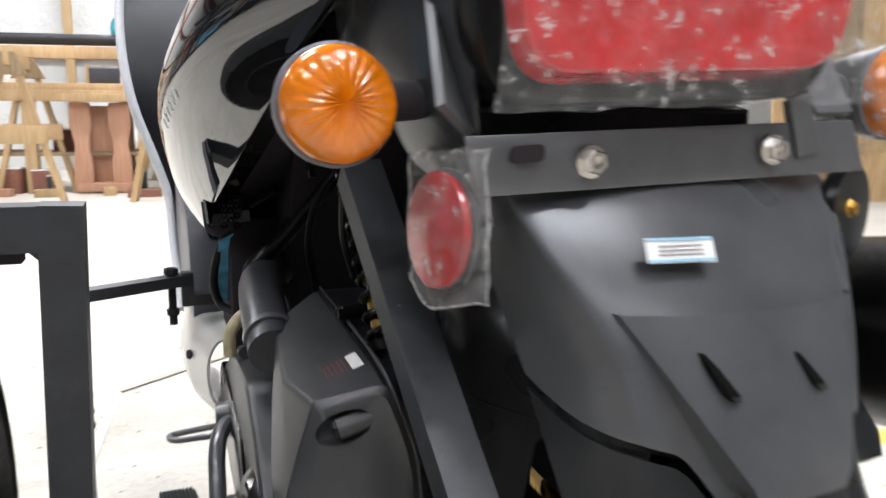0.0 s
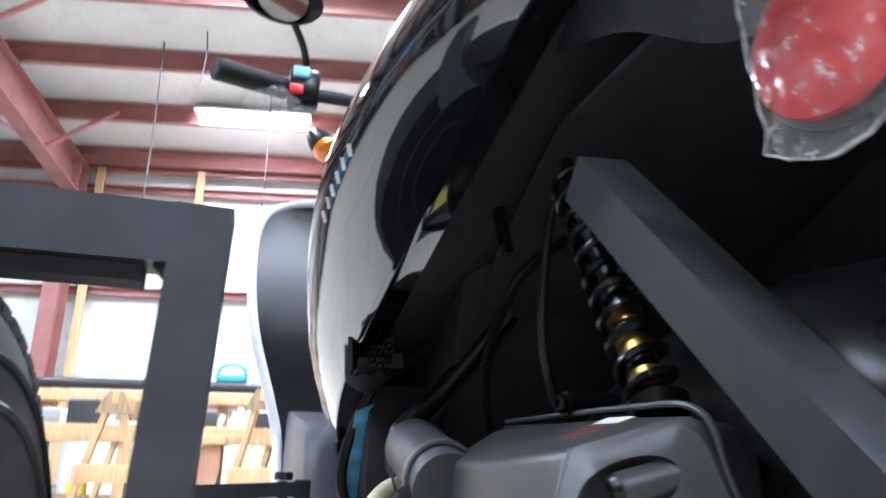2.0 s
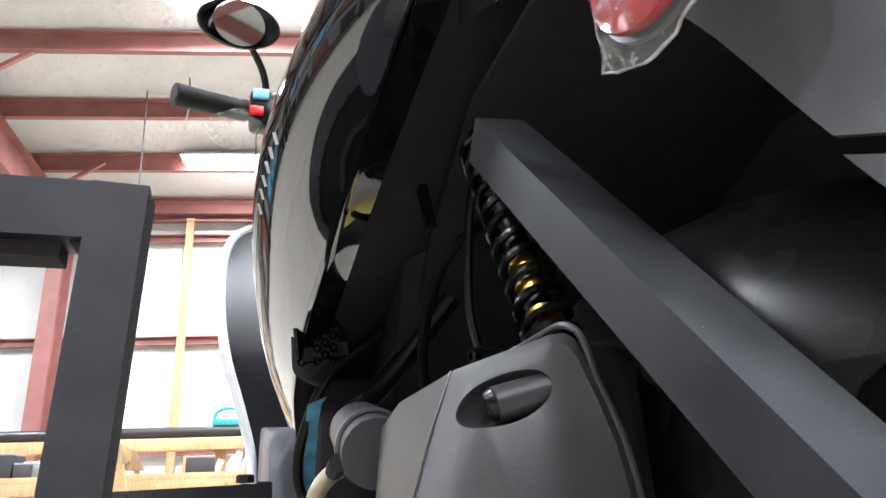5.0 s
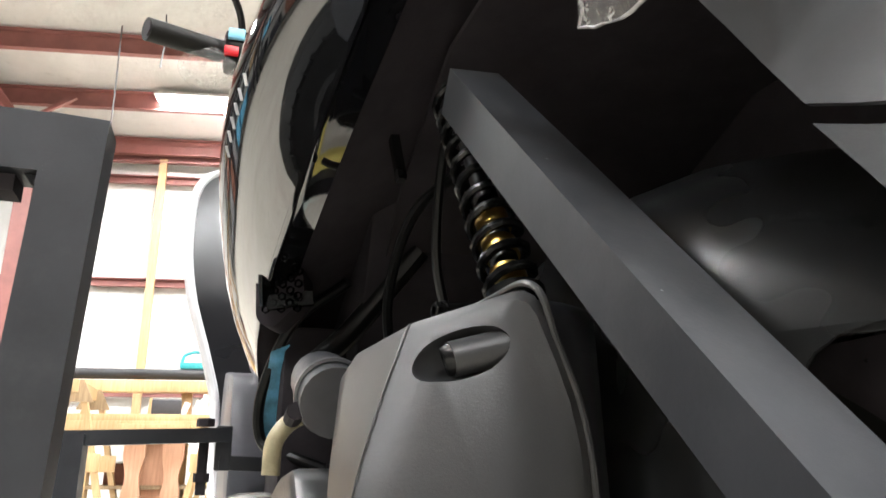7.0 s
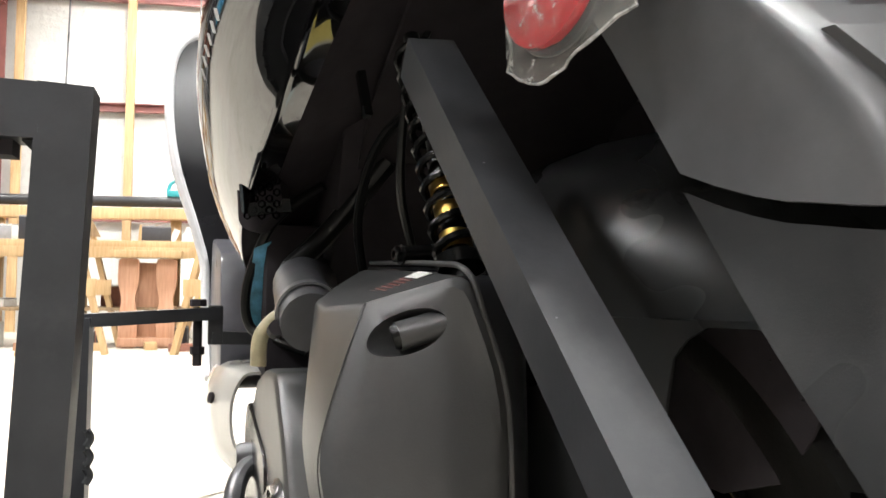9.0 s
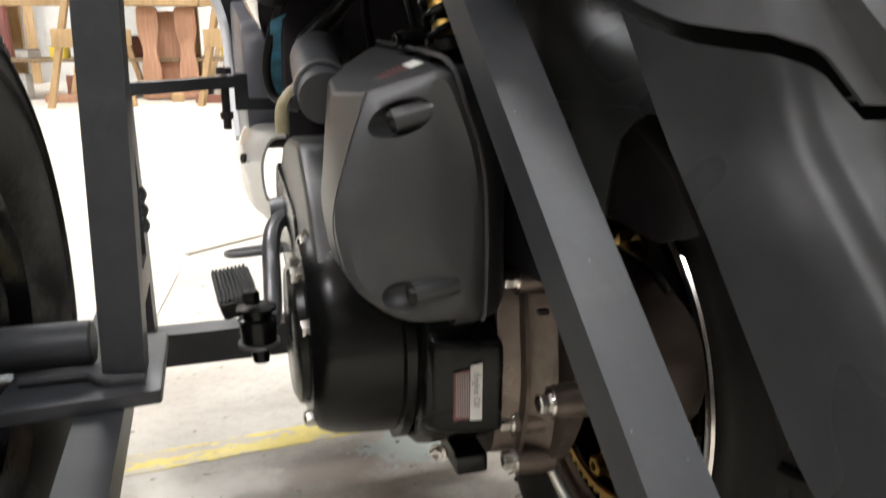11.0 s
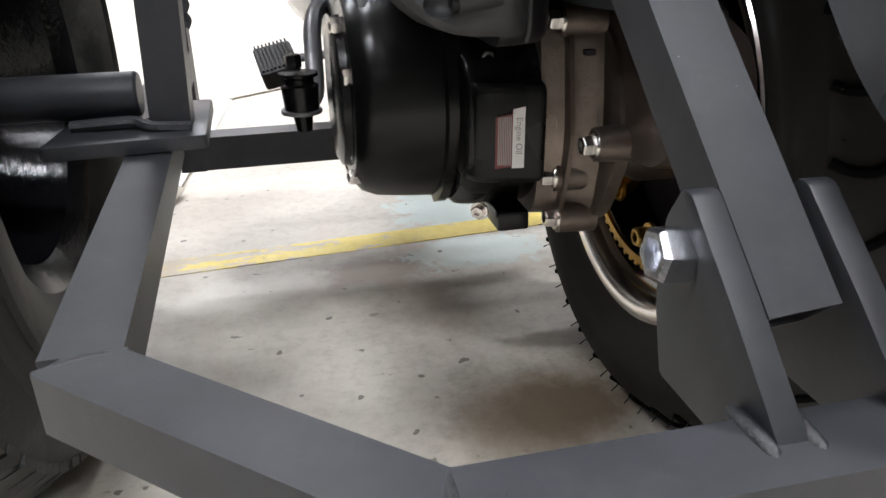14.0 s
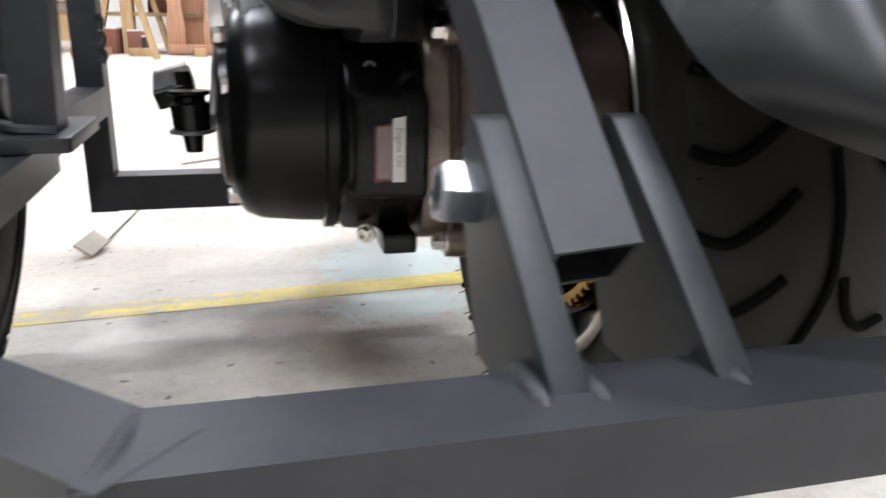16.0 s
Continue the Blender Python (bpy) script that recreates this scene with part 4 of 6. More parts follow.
# rear mudguard: edge, crease and middle at stations from the tail down
GUARD = [((-0.172, -0.110, 0.665), (-0.166, -0.172, 0.662)), ((-0.170, -0.158, 0.620), (-0.157, -0.208, 0.632)), ((-0.156, -0.200, 0.547), (-0.126, -0.256, 0.570)),
         ((-0.151, -0.240, 0.490), (-0.112, -0.277, 0.500)), ((-0.146, -0.272, 0.449), (-0.106, -0.312, 0.455)), ((-0.141, -0.305, 0.404), (-0.100, -0.347, 0.408)),
         ((-0.137, -0.335, 0.369), (-0.095, -0.374, 0.373)), ((-0.124, -0.362, 0.344), (-0.086, -0.395, 0.347)), ((-0.086, -0.385, 0.328), (-0.066, -0.402, 0.332))]


def guard_rows(stations):
    rows = []
    for e, c in stations:
        e, c = Vector(e), Vector(c)
        mid = Vector((CX, c.y - 0.012, c.z + 0.004))
        half = [e, e.lerp(c, 0.5) + Vector((-0.004, -0.006, 0.0)), e.lerp(c, 0.76) + Vector((-0.004, -0.0065, 0.0)), e.lerp(c, 0.90) + Vector((-0.003, -0.005, 0.0)), c.lerp(mid, 0.07) + Vector((0, -0.0015, 0)), c.lerp(mid, 0.18) + Vector((0, -0.002, 0)), c.lerp(mid, 0.55) + Vector((0, -0.003, 0)), mid]
        rows.append(half + [Vector((2 * CX - p.x, p.y, p.z)) for p in reversed(half[:-1])])
    lines = [smooth_path([r[i] for r in rows], 4) for i in range(len(rows[0]))]
    return [smooth_path([ln[k] for ln in lines], 4) for k in range(len(lines[0]))]


upper = guard_rows(GUARD)
COLS = [[r[i] for r in upper] for i in range(len(upper[0]))]
NC = len(COLS)


def on_guard(col, s, lift=0.0):
    """A point of the mudguard's skin: a column across, station s down."""
    c = COLS[max(0, min(NC - 1, int(round(col))))]
    f = max(0.0, min(len(c) - 1.001, s * 4))
    i = int(f)
    return c[i].lerp(c[i + 1], f - i) + Vector((0, -0.8, 0.6)) * lift


def joint(i):
    """How far down the joint between mudguard and flap runs: it dips round the plate rest."""
    steps = [(0.0, 0.500), (0.040, 0.499), (0.0425, 0.507), (0.048, 0.515), (0.054, 0.5195), (0.070, 0.5245), (0.080, 0.526), (0.088, 0.5285), (0.094, 0.533), (0.102, 0.545)]
    lo, hi = 1.0, 4.0
    for _ in range(24):
        s = (lo + hi) / 2
        p = on_guard(i, s)
        off = min(abs(p.x - CX), 0.1019)
        z = next(z0 + (z1 - z0) * (off - a0) / (a1 - a0) for (a0, z0), (a1, z1) in zip(steps, steps[1:]) if off <= a1)
        lo, hi = (s, hi) if p.z > z else (lo, s)
    return lo


def guard_patch(s_from, s_to, rows, lift=0.0):
    return loft([[on_guard(i, s_from(i) + (s_to(i) - s_from(i)) * k / rows, lift) for i in range(NC)] for k in range(rows + 1)], ring=False)


guard = part("mudguard", thicken(guard_patch(lambda i: 0.0, lambda i: joint(i) - 0.05, 16), 0.003), M_PLASTIC, scooter, "dark grey moulded plastic rear mudguard and plate holder", smooth=60)
flap = part("mud_flap", thicken(guard_patch(lambda i: joint(i) + 0.035, lambda i: 8.0, 28, -0.003), 0.003), M_FLAP, scooter, "dark grey moulded plastic mud flap", smooth=60)


def ridge(owner, pts, r, sink, mat):
    """A soft raised rib that follows the skin of its owner."""
    skin = BVHTree.FromPolygons([v.co.copy() for v in owner.data.vertices], [tuple(p.vertices) for p in owner.data.polygons])
    out = []
    for q in smooth_path(pts, 6):
        p, n = skin.find_nearest(Vector(q))[:2]
        n = n if n.y < 0 else -n
        out.append(p - n * sink)
    part("rib", pipe(out, r, 12, 0), mat, owner)


ridge(flap, [(-0.104, -0.338, 0.392), (-0.107, -0.349, 0.368), (-0.1085, -0.355, 0.355), (-0.105, -0.360, 0.3535), (-0.098, -0.366, 0.356), (-0.088, -0.372, 0.358)], 0.0050, 0.0043, M_FLAP)

# raised plate rest that narrows downwards, its two fins and the sticker above it
REST = [[(-0.131, -0.2500, 0.5895), (-0.100, -0.2625, 0.5895), (CX, -0.2665, 0.5895)], [(-0.108, -0.2770, 0.5510), (-0.084, -0.2840, 0.5510), (CX, -0.2860, 0.5510)], [(-0.086, -0.3000, 0.5140), (-0.072, -0.3020, 0.5140), (CX, -0.3030, 0.5140)],
        [(-0.082, -0.3010, 0.5060), (-0.068, -0.3030, 0.5060), (CX, -0.3040, 0.5060)], [(-0.078, -0.2800, 0.5010), (-0.068, -0.2820, 0.5010), (CX, -0.2830, 0.5010)]]
rest_rows = [[Vector(p) for p in r] + [Vector((2 * CX - p[0], p[1], p[2])) for p in reversed(r[:-1])] for r in REST]
rest = loft([[Vector((r[0].x - 0.004, r[0].y + 0.022, r[0].z))] + r + [Vector((r[-1].x + 0.004, r[-1].y + 0.022, r[-1].z))] for r in rest_rows], ring=False)
part("plate_rest", soften(rest, 0.0040, 3), M_PLASTIC, guard, smooth=50)
for x in (-0.0975, -0.0445):
    part("fin", loft([[Vector((x + 0.011 * t + s * w, -0.2715 - 0.012 * t - d, 0.573 - 0.021 * t)) for s, d in ((-1, -0.006), (-0.6, h), (0.6, h), (1, -0.006))] for t, w, h in
                     ((0, 0.0015, 0.001), (0.3, 0.0035, 0.003), (0.85, 0.0045, 0.005), (1.0, 0.0035, 0.003))]), M_CVT, guard, "small dark moulded fin", smooth=40)
sticker = part("sticker", slab([(-0.1110, -0.2385, 0.6245), (-0.0730, -0.2430, 0.6245), (-0.0745, -0.2495, 0.6125), (-0.1120, -0.2445, 0.6130)], (0, -0.0010, 0.0006)), M_PAPER, guard, "white sticker with pale blue print")
for a, b, m in ((0.02, 0.14, M_INKBLUE), (0.86, 0.98, M_INKBLUE), (0.30, 0.38, M_INKGREY), (0.48, 0.55, M_INKGREY), (0.65, 0.72, M_INKGREY)):
    x0, x1 = (0.01, 0.99) if m is M_INKBLUE else (0.18, 0.82)

    def spot(u, v):
        return Vector((-0.1110, -0.2398, 0.6252)).lerp(Vector((-0.0730, -0.2443, 0.6252)), u) + Vector((-0.0012, -0.0062, -0.0118)) * v
    part("print_line", slab([spot(x0, a), spot(x1, a), spot(x1, b), spot(x0, b)], (0, -0.0003, 0.0002)), m, sticker)
# inner hugger over the tyre


def tapered(bm):
    """Draws the hugger's flank in towards its rear end."""
    for v in bm.verts:
        if v.co.x < -0.02:
            k = min(1.0, (-0.02 - v.co.x) / 0.08)
            y = v.co.y
            v.co.x += k * (0.52 * (-0.098 - y) - 0.022 if y < -0.098 else -0.022 - 0.006 * min(1.0, (y + 0.098) / 0.03))
    return bm


def cut_below(bm, z):
    bmesh.ops.bisect_plane(bm, geom=bm.verts[:] + bm.edges[:] + bm.faces[:], plane_co=(0, 0, z), plane_no=(0, 0, -1), clear_outer=True)
    return bm


part("hugger", thicken(cut_below(tapered(lathe([(-0.112, 0.215), (-0.113, 0.235), (-0.113, 0.258), (-0.110, 0.281), (-0.102, 0.301), (-0.087, 0.318), (-0.066, 0.331), (-0.04, 0.340), (0.0, 0.345), (0.06, 0.340), (0.09, 0.32), (0.1, 0.26)],
                                               (0.0, 0.008, 0.266), (1, 0, 0), 56, (-62, 66))), 0.485), 0.003), M_HUGGER, scooter, "smooth black plastic tyre hugger", smooth=60)


def flank(y):
    return -0.1135 + (0.52 * (-0.098 - y) - 0.022 if y < -0.098 else -0.022 - 0.006 * min(1.0, (y + 0.098) / 0.03))


skirt = loft([[Vector((flank(y), y, z)) for y in (0.10 + (rear - 0.10) * (k / 14) ** 0.7 for k in range(15))] for z, rear in
              ((0.4885, -0.170), (0.4875, -0.160), (0.4850, -0.152), (0.4790, -0.143), (0.4700, -0.137), (0.450, -0.134), (0.426, -0.131), (0.40, -0.128), (0.37, -0.125))], ring=False)
part("hugger_skirt", thicken(skirt, 0.003), M_HUGGER, scooter, "smooth black plastic hugger skirt", smooth=60)
part("inner_fender", slab([(-0.060, 0.05, 0.398), (-0.060, -0.100, 0.394), (-0.060, -0.150, 0.412), (-0.060, -0.195, 0.492), (-0.060, 0.05, 0.492)], (0.003, 0, 0), 0.001), M_DARK, scooter, "black inner fender over the rim")
# dark liner that closes the space over the wheel
part("wheel_well_liner", thicken(loft([[Vector((-0.192, y, z - 0.005)), Vector((-0.17, y, z)), Vector((0.05, y, z)), Vector((0.055, y, z - 0.35))] for y, z in ((0.30, 0.56), (0.18, 0.665), (0.05, 0.712), (-0.06, 0.706), (-0.13, 0.690))], ring=False), 0.003), M_DARK, scooter, "black wheel-well liner", smooth=40)

# rear wheel
AX = (0.0, 0.008, 0.266)
rear_wheel = part("rear_wheel", lathe([(-0.030, 0.147), (-0.040, 0.154), (-0.044, 0.160), (-0.046, 0.168), (-0.0485, 0.1715), (-0.0505, 0.1700), (-0.050, 0.1635), (-0.0465, 0.158), (-0.044, 0.1555), (-0.03, 0.148), (0.03, 0.141), (0.046, 0.148),
                                   (0.052, 0.170), (0.048, 0.171), (0.044, 0.154), (0.03, 0.148)], AX, (1, 0, 0), 72, closed=True), M_CHROME, scooter, "rear wheel with chrome rim lip and gold hub")
TYRE = [(-0.046, 0.166), (-0.0470, 0.176), (-0.0495, 0.186), (-0.0560, 0.198), (-0.0610, 0.212), (-0.0620, 0.222), (-0.0580, 0.238), (-0.042, 0.252), (-0.02, 0.263), (0.0, 0.265), (0.02, 0.2645), (0.042, 0.262), (0.070, 0.255), (0.095, 0.240), (0.110, 0.215), (0.105, 0.190), (0.07, 0.175), (0.046, 0.166)]
part("tyre", lathe(TYRE,
                   AX, (1, 0, 0), 96), M_RUBBER, rear_wheel, "new black scooter tyre with moulding hairs")
part("rim_well", lathe([(-0.03, 0.134), (0.03, 0.134), (0.03, 0.128), (-0.03, 0.128)], AX, (1, 0, 0), 64, closed=True), M_RIM, rear_wheel, "black inner rim")
for k in range(3):
    a = math.tau * k / 3 + 2.35
    d = Vector((0, math.sin(a), math.cos(a)))
    part("spoke", rod(Vector(AX) + d * 0.045 + Vector((-0.01, 0, 0)), Vector(AX) + d * 0.132 + Vector((-0.018, 0, 0)), 0.030, 0.014, (1, 0, 0), 0.004), M_GOLD, rear_wheel, "gold cast wheel spoke")
part("drive_housing", loft([[Vector((x, p.y * k - 0.05 * (1 - k), 0.318 + (p.z - 0.318) * k)) for p in rounded([(0, 0.06, 0.374), (0, -0.085, 0.374), (0, -0.148, 0.352), (0, -0.160, 0.305), (0, -0.125, 0.262), (0, 0.06, 0.262)], 0.03, 5)] for x, k in
                           ((-0.100, 0.86), (-0.097, 0.93), (-0.090, 0.96), (-0.070, 0.975), (-0.064, 1.0), (-0.055, 1.0))]), M_DRUM, scooter, "brown-black cast drive housing", smooth=40)
part("housing_flange", pipe([(-0.062, 0.03, 0.3755), (-0.062, -0.085, 0.3755), (-0.062, -0.120, 0.366)], 0.0032, 8, 5), M_CHROME, scooter, "bright flange edge")
ring = lathe([(-0.040, 0.120), (-0.040, 0.126), (-0.036, 0.126), (-0.036, 0.120)], AX, (1, 0, 0), 48, (105, 255), closed=True)
part("sprocket", joined(ring, *[box((AX[0] - 0.038, AX[1] - math.sin(a) * 0.1275, AX[2] + math.cos(a) * 0.1275), (0.004, 0.004, 0.005), 0.001, Matrix.Rotation(a, 4, "X")) for a in (radians(107 + 5 * k) for k in range(30))]), M_GOLD, rear_wheel, "gold toothed guard ring")
part("wheel_dish", lathe([(0.012, 0.0001), (0.012, 0.128), (0.016, 0.128), (0.016, 0.0001)], AX, (1, 0, 0), 48), M_DARK, rear_wheel)
part("hub", lathe([(-0.09, 0.0001), (-0.09, 0.03), (-0.05, 0.05), (0.03, 0.05), (0.03, 0.0001)], AX, (1, 0, 0), 32), M_CASE, rear_wheel)
for k in range(9):
    a = 0.4 + k * math.tau / 9
    d = Vector((0, math.sin(a), math.cos(a)))
    flange_bolt("hub_bolt", Vector(AX) + d * 0.104 + Vector((-0.026, 0, 0)), (-1, 0, 0), 0.016, 0.016, M_GOLD, rear_wheel)
# sipes as strips with the groove's shade in their black, and moulding hairs


def on_tread(x, a, lift=0.0012):
    """A point of the tyre's tread, x across it and a round it."""
    for (x0, r0), (x1, r1) in zip(TYRE[5:], TYRE[6:]):
        if x0 <= x <= x1:
            r = r0 + (r1 - r0) * (x - x0) / (x1 - x0) + lift
            break
    return Vector((x, AX[1] + math.sin(a) * r, AX[2] + math.cos(a) * r))


for k in range(38):
    a = k * math.tau / 38 - math.pi / 2 - 0.024
    part("sipe", pipe([on_tread(x, a + d) for x, d in ((-0.0575, 0.020), (-0.051, 0.004), (-0.042, 0.0), (-0.034, 0.022), (-0.025, 0.058), (-0.014, 0.108))], 0.0032, 6, 3), M_SIPE, rear_wheel)
    if k % 2:
        part("sipe", pipe([on_tread(x, a + d) for x, d in ((0.020, 0.10), (0.027, 0.03), (0.040, -0.02), (0.056, -0.01))], 0.0028, 6, 3), M_SIPE, rear_wheel)
for k in range(12):
    a = k * math.tau / 12 - math.pi / 2 - 0.04
    part("sipe", pipe([on_tread(x, a + d) for x, d in ((0.004, 0.20), (0.009, 0.10), (0.011, 0.03), (0.012, -0.05), (0.008, -0.12), (0.001, -0.20))], 0.0028, 6, 3), M_SIPE, rear_wheel)
for k in range(60):
    a = k * math.tau / 60
    d = Vector((0, math.sin(a), math.cos(a)))
    p = Vector(AX) + d * 0.243 + Vector((-0.053, 0, 0))
    part("moulding_hair", pipe([p, p + d * 0.007 + Vector((-0.008, 0, 0))], 0.0006, 4, 0), M_RUBBER, rear_wheel)

# engine: transmission case, gear case, starter lever
cvt = part("transmission_cover", lathe([(-0.070, 0.0001), (-0.070, 0.052), (-0.066, 0.060), (-0.060, 0.062), (-0.059, 0.074), (-0.052, 0.083), (-0.040, 0.088), (-0.010, 0.091), (0.010, 0.092), (0.014, 0.096), (0.020, 0.096), (0.022, 0.092)],
                                      (-0.222, 0.075, 0.290), (1, 0, 0), 64), M_CVT, scooter, "black painted transmission cover with bolts")
crest = rounded([(0, 0.330, 0.395), (0, 0.300, 0.416), (0, 0.215, 0.434), (0, 0.128, 0.440), (0, 0.065, 0.398), (0, 0.015, 0.350), (0, 0.015, 0.235), (0, 0.10, 0.205), (0, 0.43, 0.26), (0, 0.44, 0.36)], 0.012, 4)
part("belt_case", loft([[Vector((x, 0.2 + (p.y - 0.2) * k, 0.33 + (p.z - 0.33) * k)) for p in crest] for x, k in
                        ((-0.2725, 0.90), (-0.2725, 0.955), (-0.2705, 0.985), (-0.266, 1.0), (-0.205, 1.0), (-0.204, 0.99))]), M_AIRBOX, scooter, "grey belt case in front of the cover", smooth=35)
part("belt_case_lid", slab(rounded([(-0.276, 0.16, 0.365), (-0.276, 0.38, 0.385), (-0.276, 0.41, 0.35), (-0.276, 0.40, 0.29), (-0.276, 0.16, 0.26)], 0.04, 5), (0.01, 0, 0), 0.003), M_CVT, cvt)
part("rear_case", loft([[Vector((x, 0.075 + (y - 0.075) * k, 0.28 + (z - 0.28) * k)) for y, z in
                         [(p.y, p.z) for p in rounded([(0, -0.034, 0.325), (0, 0.03, 0.365), (0, 0.15, 0.37), (0, 0.16, 0.20), (0, 0.02, 0.197), (0, -0.036, 0.235)], 0.03, 5)]] for x, k in
                        ((-0.205, 0.93), (-0.200, 0.985), (-0.192, 1.0), (-0.146, 1.0), (-0.140, 0.985))]), M_CVT, scooter, "black rear transmission case", smooth=40)
plan = smooth_path([(-0.2060, 0.0, 0), (-0.2060, -0.018, 0), (-0.1990, -0.033, 0), (-0.1870, -0.0402, 0), (-0.1680, -0.0446, 0), (-0.1500, -0.0475, 0), (-0.1470, -0.040, 0), (-0.1470, -0.01, 0)], 4)
boss = part("label_boss", loft([[Vector((-0.176 + (p.x + 0.176) * k, -0.01 + (p.y + 0.01) * k, z)) for p in plan] for z, k in
                               ((0.2395, 0.90), (0.2410, 0.96), (0.2450, 1.0), (0.3070, 1.0), (0.3125, 0.96), (0.3145, 0.90))]), M_CVT, scooter, "black boss that carries the label", smooth=45)
label = part("warning_label", slab([(-0.1845, -0.0424, 0.2910), (-0.1640, -0.0470, 0.2950), (-0.1640, -0.0470, 0.2545), (-0.1845, -0.0424, 0.2520)], (-0.0001, -0.0006, 0)), M_INKRED, scooter, "small warning label with red and white fields")
part("white_field", slab([(-0.1725, -0.0451, 0.2965), (-0.1640, -0.0471, 0.2985), (-0.1640, -0.0471, 0.2530), (-0.1725, -0.0451, 0.2525)], (-0.0001, -0.0011, 0)), M_PAPER, label, "white strip with small print")
for k in range(8):
    t = (k + 0.5) / 8
    x, y = -0.1836 + 0.0100 * t, -0.0431 - 0.0023 * t
    part("print_line", slab([(x, y, 0.2548), (x + 0.0007, y - 0.00016, 0.2548), (x + 0.0007, y - 0.00016, 0.2905 + 0.001 * t), (x, y, 0.2905 + 0.001 * t)], (0, -0.0004, 0)), M_INKGREY, label)
font = bpy.data.curves.new("label_words", "FONT")
font.body, font.size, font.extrude = "Engine Oil", 0.0066, 0.0001
words = new("label_words", font)
words.data.materials.append(M_INKGREY)
words.matrix_basis = Matrix.Translation((-0.1702, -0.0474, 0.2910)) @ Matrix.Rotation(radians(-12), 4, "Z") @ Matrix.Rotation(radians(90), 4, "X") @ Matrix.Rotation(radians(-90), 4, "Z")
words.parent = label
part("drain_block", box((-0.163, 0.0, 0.2005), (0.026, 0.05, 0.016), 0.003), M_CVT, scooter)
flange_bolt("drain_screw", (-0.186, -0.006, 0.205), (-0.6, -0.8, 0), 0.010, 0.006, M_CHROME, scooter)
# gear case in bare aluminium
gear = part("gear_case", loft([[Vector((x, p.y, p.z)) for p in rounded([(0, -0.030 + dy, 0.355), (0, 0.05, 0.372), (0, 0.13, 0.34), (0, 0.13, 0.21), (0, 0.03, 0.193), (0, -0.028 + dy, 0.203), (0, -0.042 + dy, 0.27)], 0.022, 4)] for x, dy in
                              ((-0.147, 0.004), (-0.128, 0.0), (-0.112, -0.006), (-0.104, -0.016))]), M_CASE, scooter, "bare cast aluminium gear case", smooth=35)
part("gear_cover", loft([[Vector((x, 0.055 + (p.y - 0.055) * k, 0.27 + (p.z - 0.27) * k)) for p in rounded([(0, -0.062, 0.345), (0, 0.03, 0.372), (0, 0.13, 0.34), (0, 0.13, 0.21), (0, 0.02, 0.185), (0, -0.045, 0.200), (0, -0.082, 0.272)], 0.03, 5)] for x, k in
                         ((-0.106, 0.95), (-0.104, 1.0), (-0.094, 1.0), (-0.086, 0.9), (-0.070, 0.72))]), M_CASE, scooter, "bare cast aluminium gear cover", smooth=35)
for y, z, x in ((-0.032, 0.355, -0.134), (-0.030, 0.203, -0.130), (-0.030, 0.238, -0.134), (-0.076, 0.275, -0.122)):
    part("bolt_lug", lathe([(0, 0.0001), (0, 0.012), (0.03, 0.014), (0.03, 0.0001)], (x, y, z), (1, 0, 0), 18), M_CASE, gear)
    flange_bolt("case_bolt", (x, y, z), (-1, 0, 0), 0.013, 0.010, M_CHROME, gear, "bright flange bolt")
part("vent_slot", box((-0.120, -0.052, 0.335), (0.008, 0.006, 0.004), 0.001), M_DARK, gear)
for x, k in ((-0.1305, 1.035), (-0.1085, 1.03)):
    part("case_flange", loft([[Vector((xx, 0.055 + (p.y - 0.055) * k, 0.275 + (p.z - 0.275) * k)) for p in rounded([(0, -0.036, 0.353), (0, 0.05, 0.372), (0, 0.13, 0.34), (0, 0.13, 0.21), (0, 0.03, 0.193), (0, -0.032, 0.203), (0, -0.050, 0.27)], 0.02, 4)] for xx in (x, x + 0.0035)]), M_CASE, gear, smooth=35)
# transmission bolts
for y, z, x in ((0.024, 0.312, -0.2745), (0.036, 0.229, -0.2735), (0.050, 0.347, -0.2790), (0.075, 0.366, -0.268), (0.11, 0.215, -0.268)):
    flange_bolt("cover_bolt", (x, y, z), (-1, -0.25, 0), 0.012, 0.013, M_CHROME, cvt, "bright cover bolt")
flange_bolt("cover_bolt", (-0.1845, -0.012, 0.327), (0, -1, 0.2), 0.010, 0.010, M_CHROME, cvt, "bright cover bolt")
part("cover_rib", lathe([(0.008, 0.090), (0.010, 0.098), (0.018, 0.098), (0.021, 0.090)], (-0.224, 0.075, 0.290), (1, 0, 0), 48, (20, 160)), M_CVT, cvt)
# kick starter
kick = part("kick_lever", pipe([(-0.270, 0.300, 0.340), (-0.287, 0.275, 0.332), (-0.294, 0.248, 0.316), (-0.296, 0.225, 0.290), (-0.300, 0.180, 0.268), (-0.310, 0.128, 0.272)], 0.0092, 12, 6), M_STEEL, scooter, "dark steel kick-start lever")
part("kick_clamp", lathe([(-0.022, 0.0001), (-0.022, 0.011), (-0.018, 0.013), (0.016, 0.013), (0.02, 0.010), (0.02, 0.0001)], (-0.268, 0.302, 0.343), (1, 0, 0), 20), M_STEEL, kick)
flange_bolt("kick_bolt", (-0.268, 0.302, 0.356), (0, -0.1, 1), 0.012, 0.010, M_CHROME, kick)
part("kick_knuckle", lathe([(-0.036, 0.0001), (-0.036, 0.007), (-0.02, 0.009), (-0.018, 0.015), (0.004, 0.0165), (0.006, 0.013), (0.010, 0.013), (0.012, 0.017), (0.015, 0.017), (0.016, 0.0001)], (-0.316, 0.112, 0.286), (-0.03, 0.02, 1), 28), M_CVT, kick, "black folding knuckle")
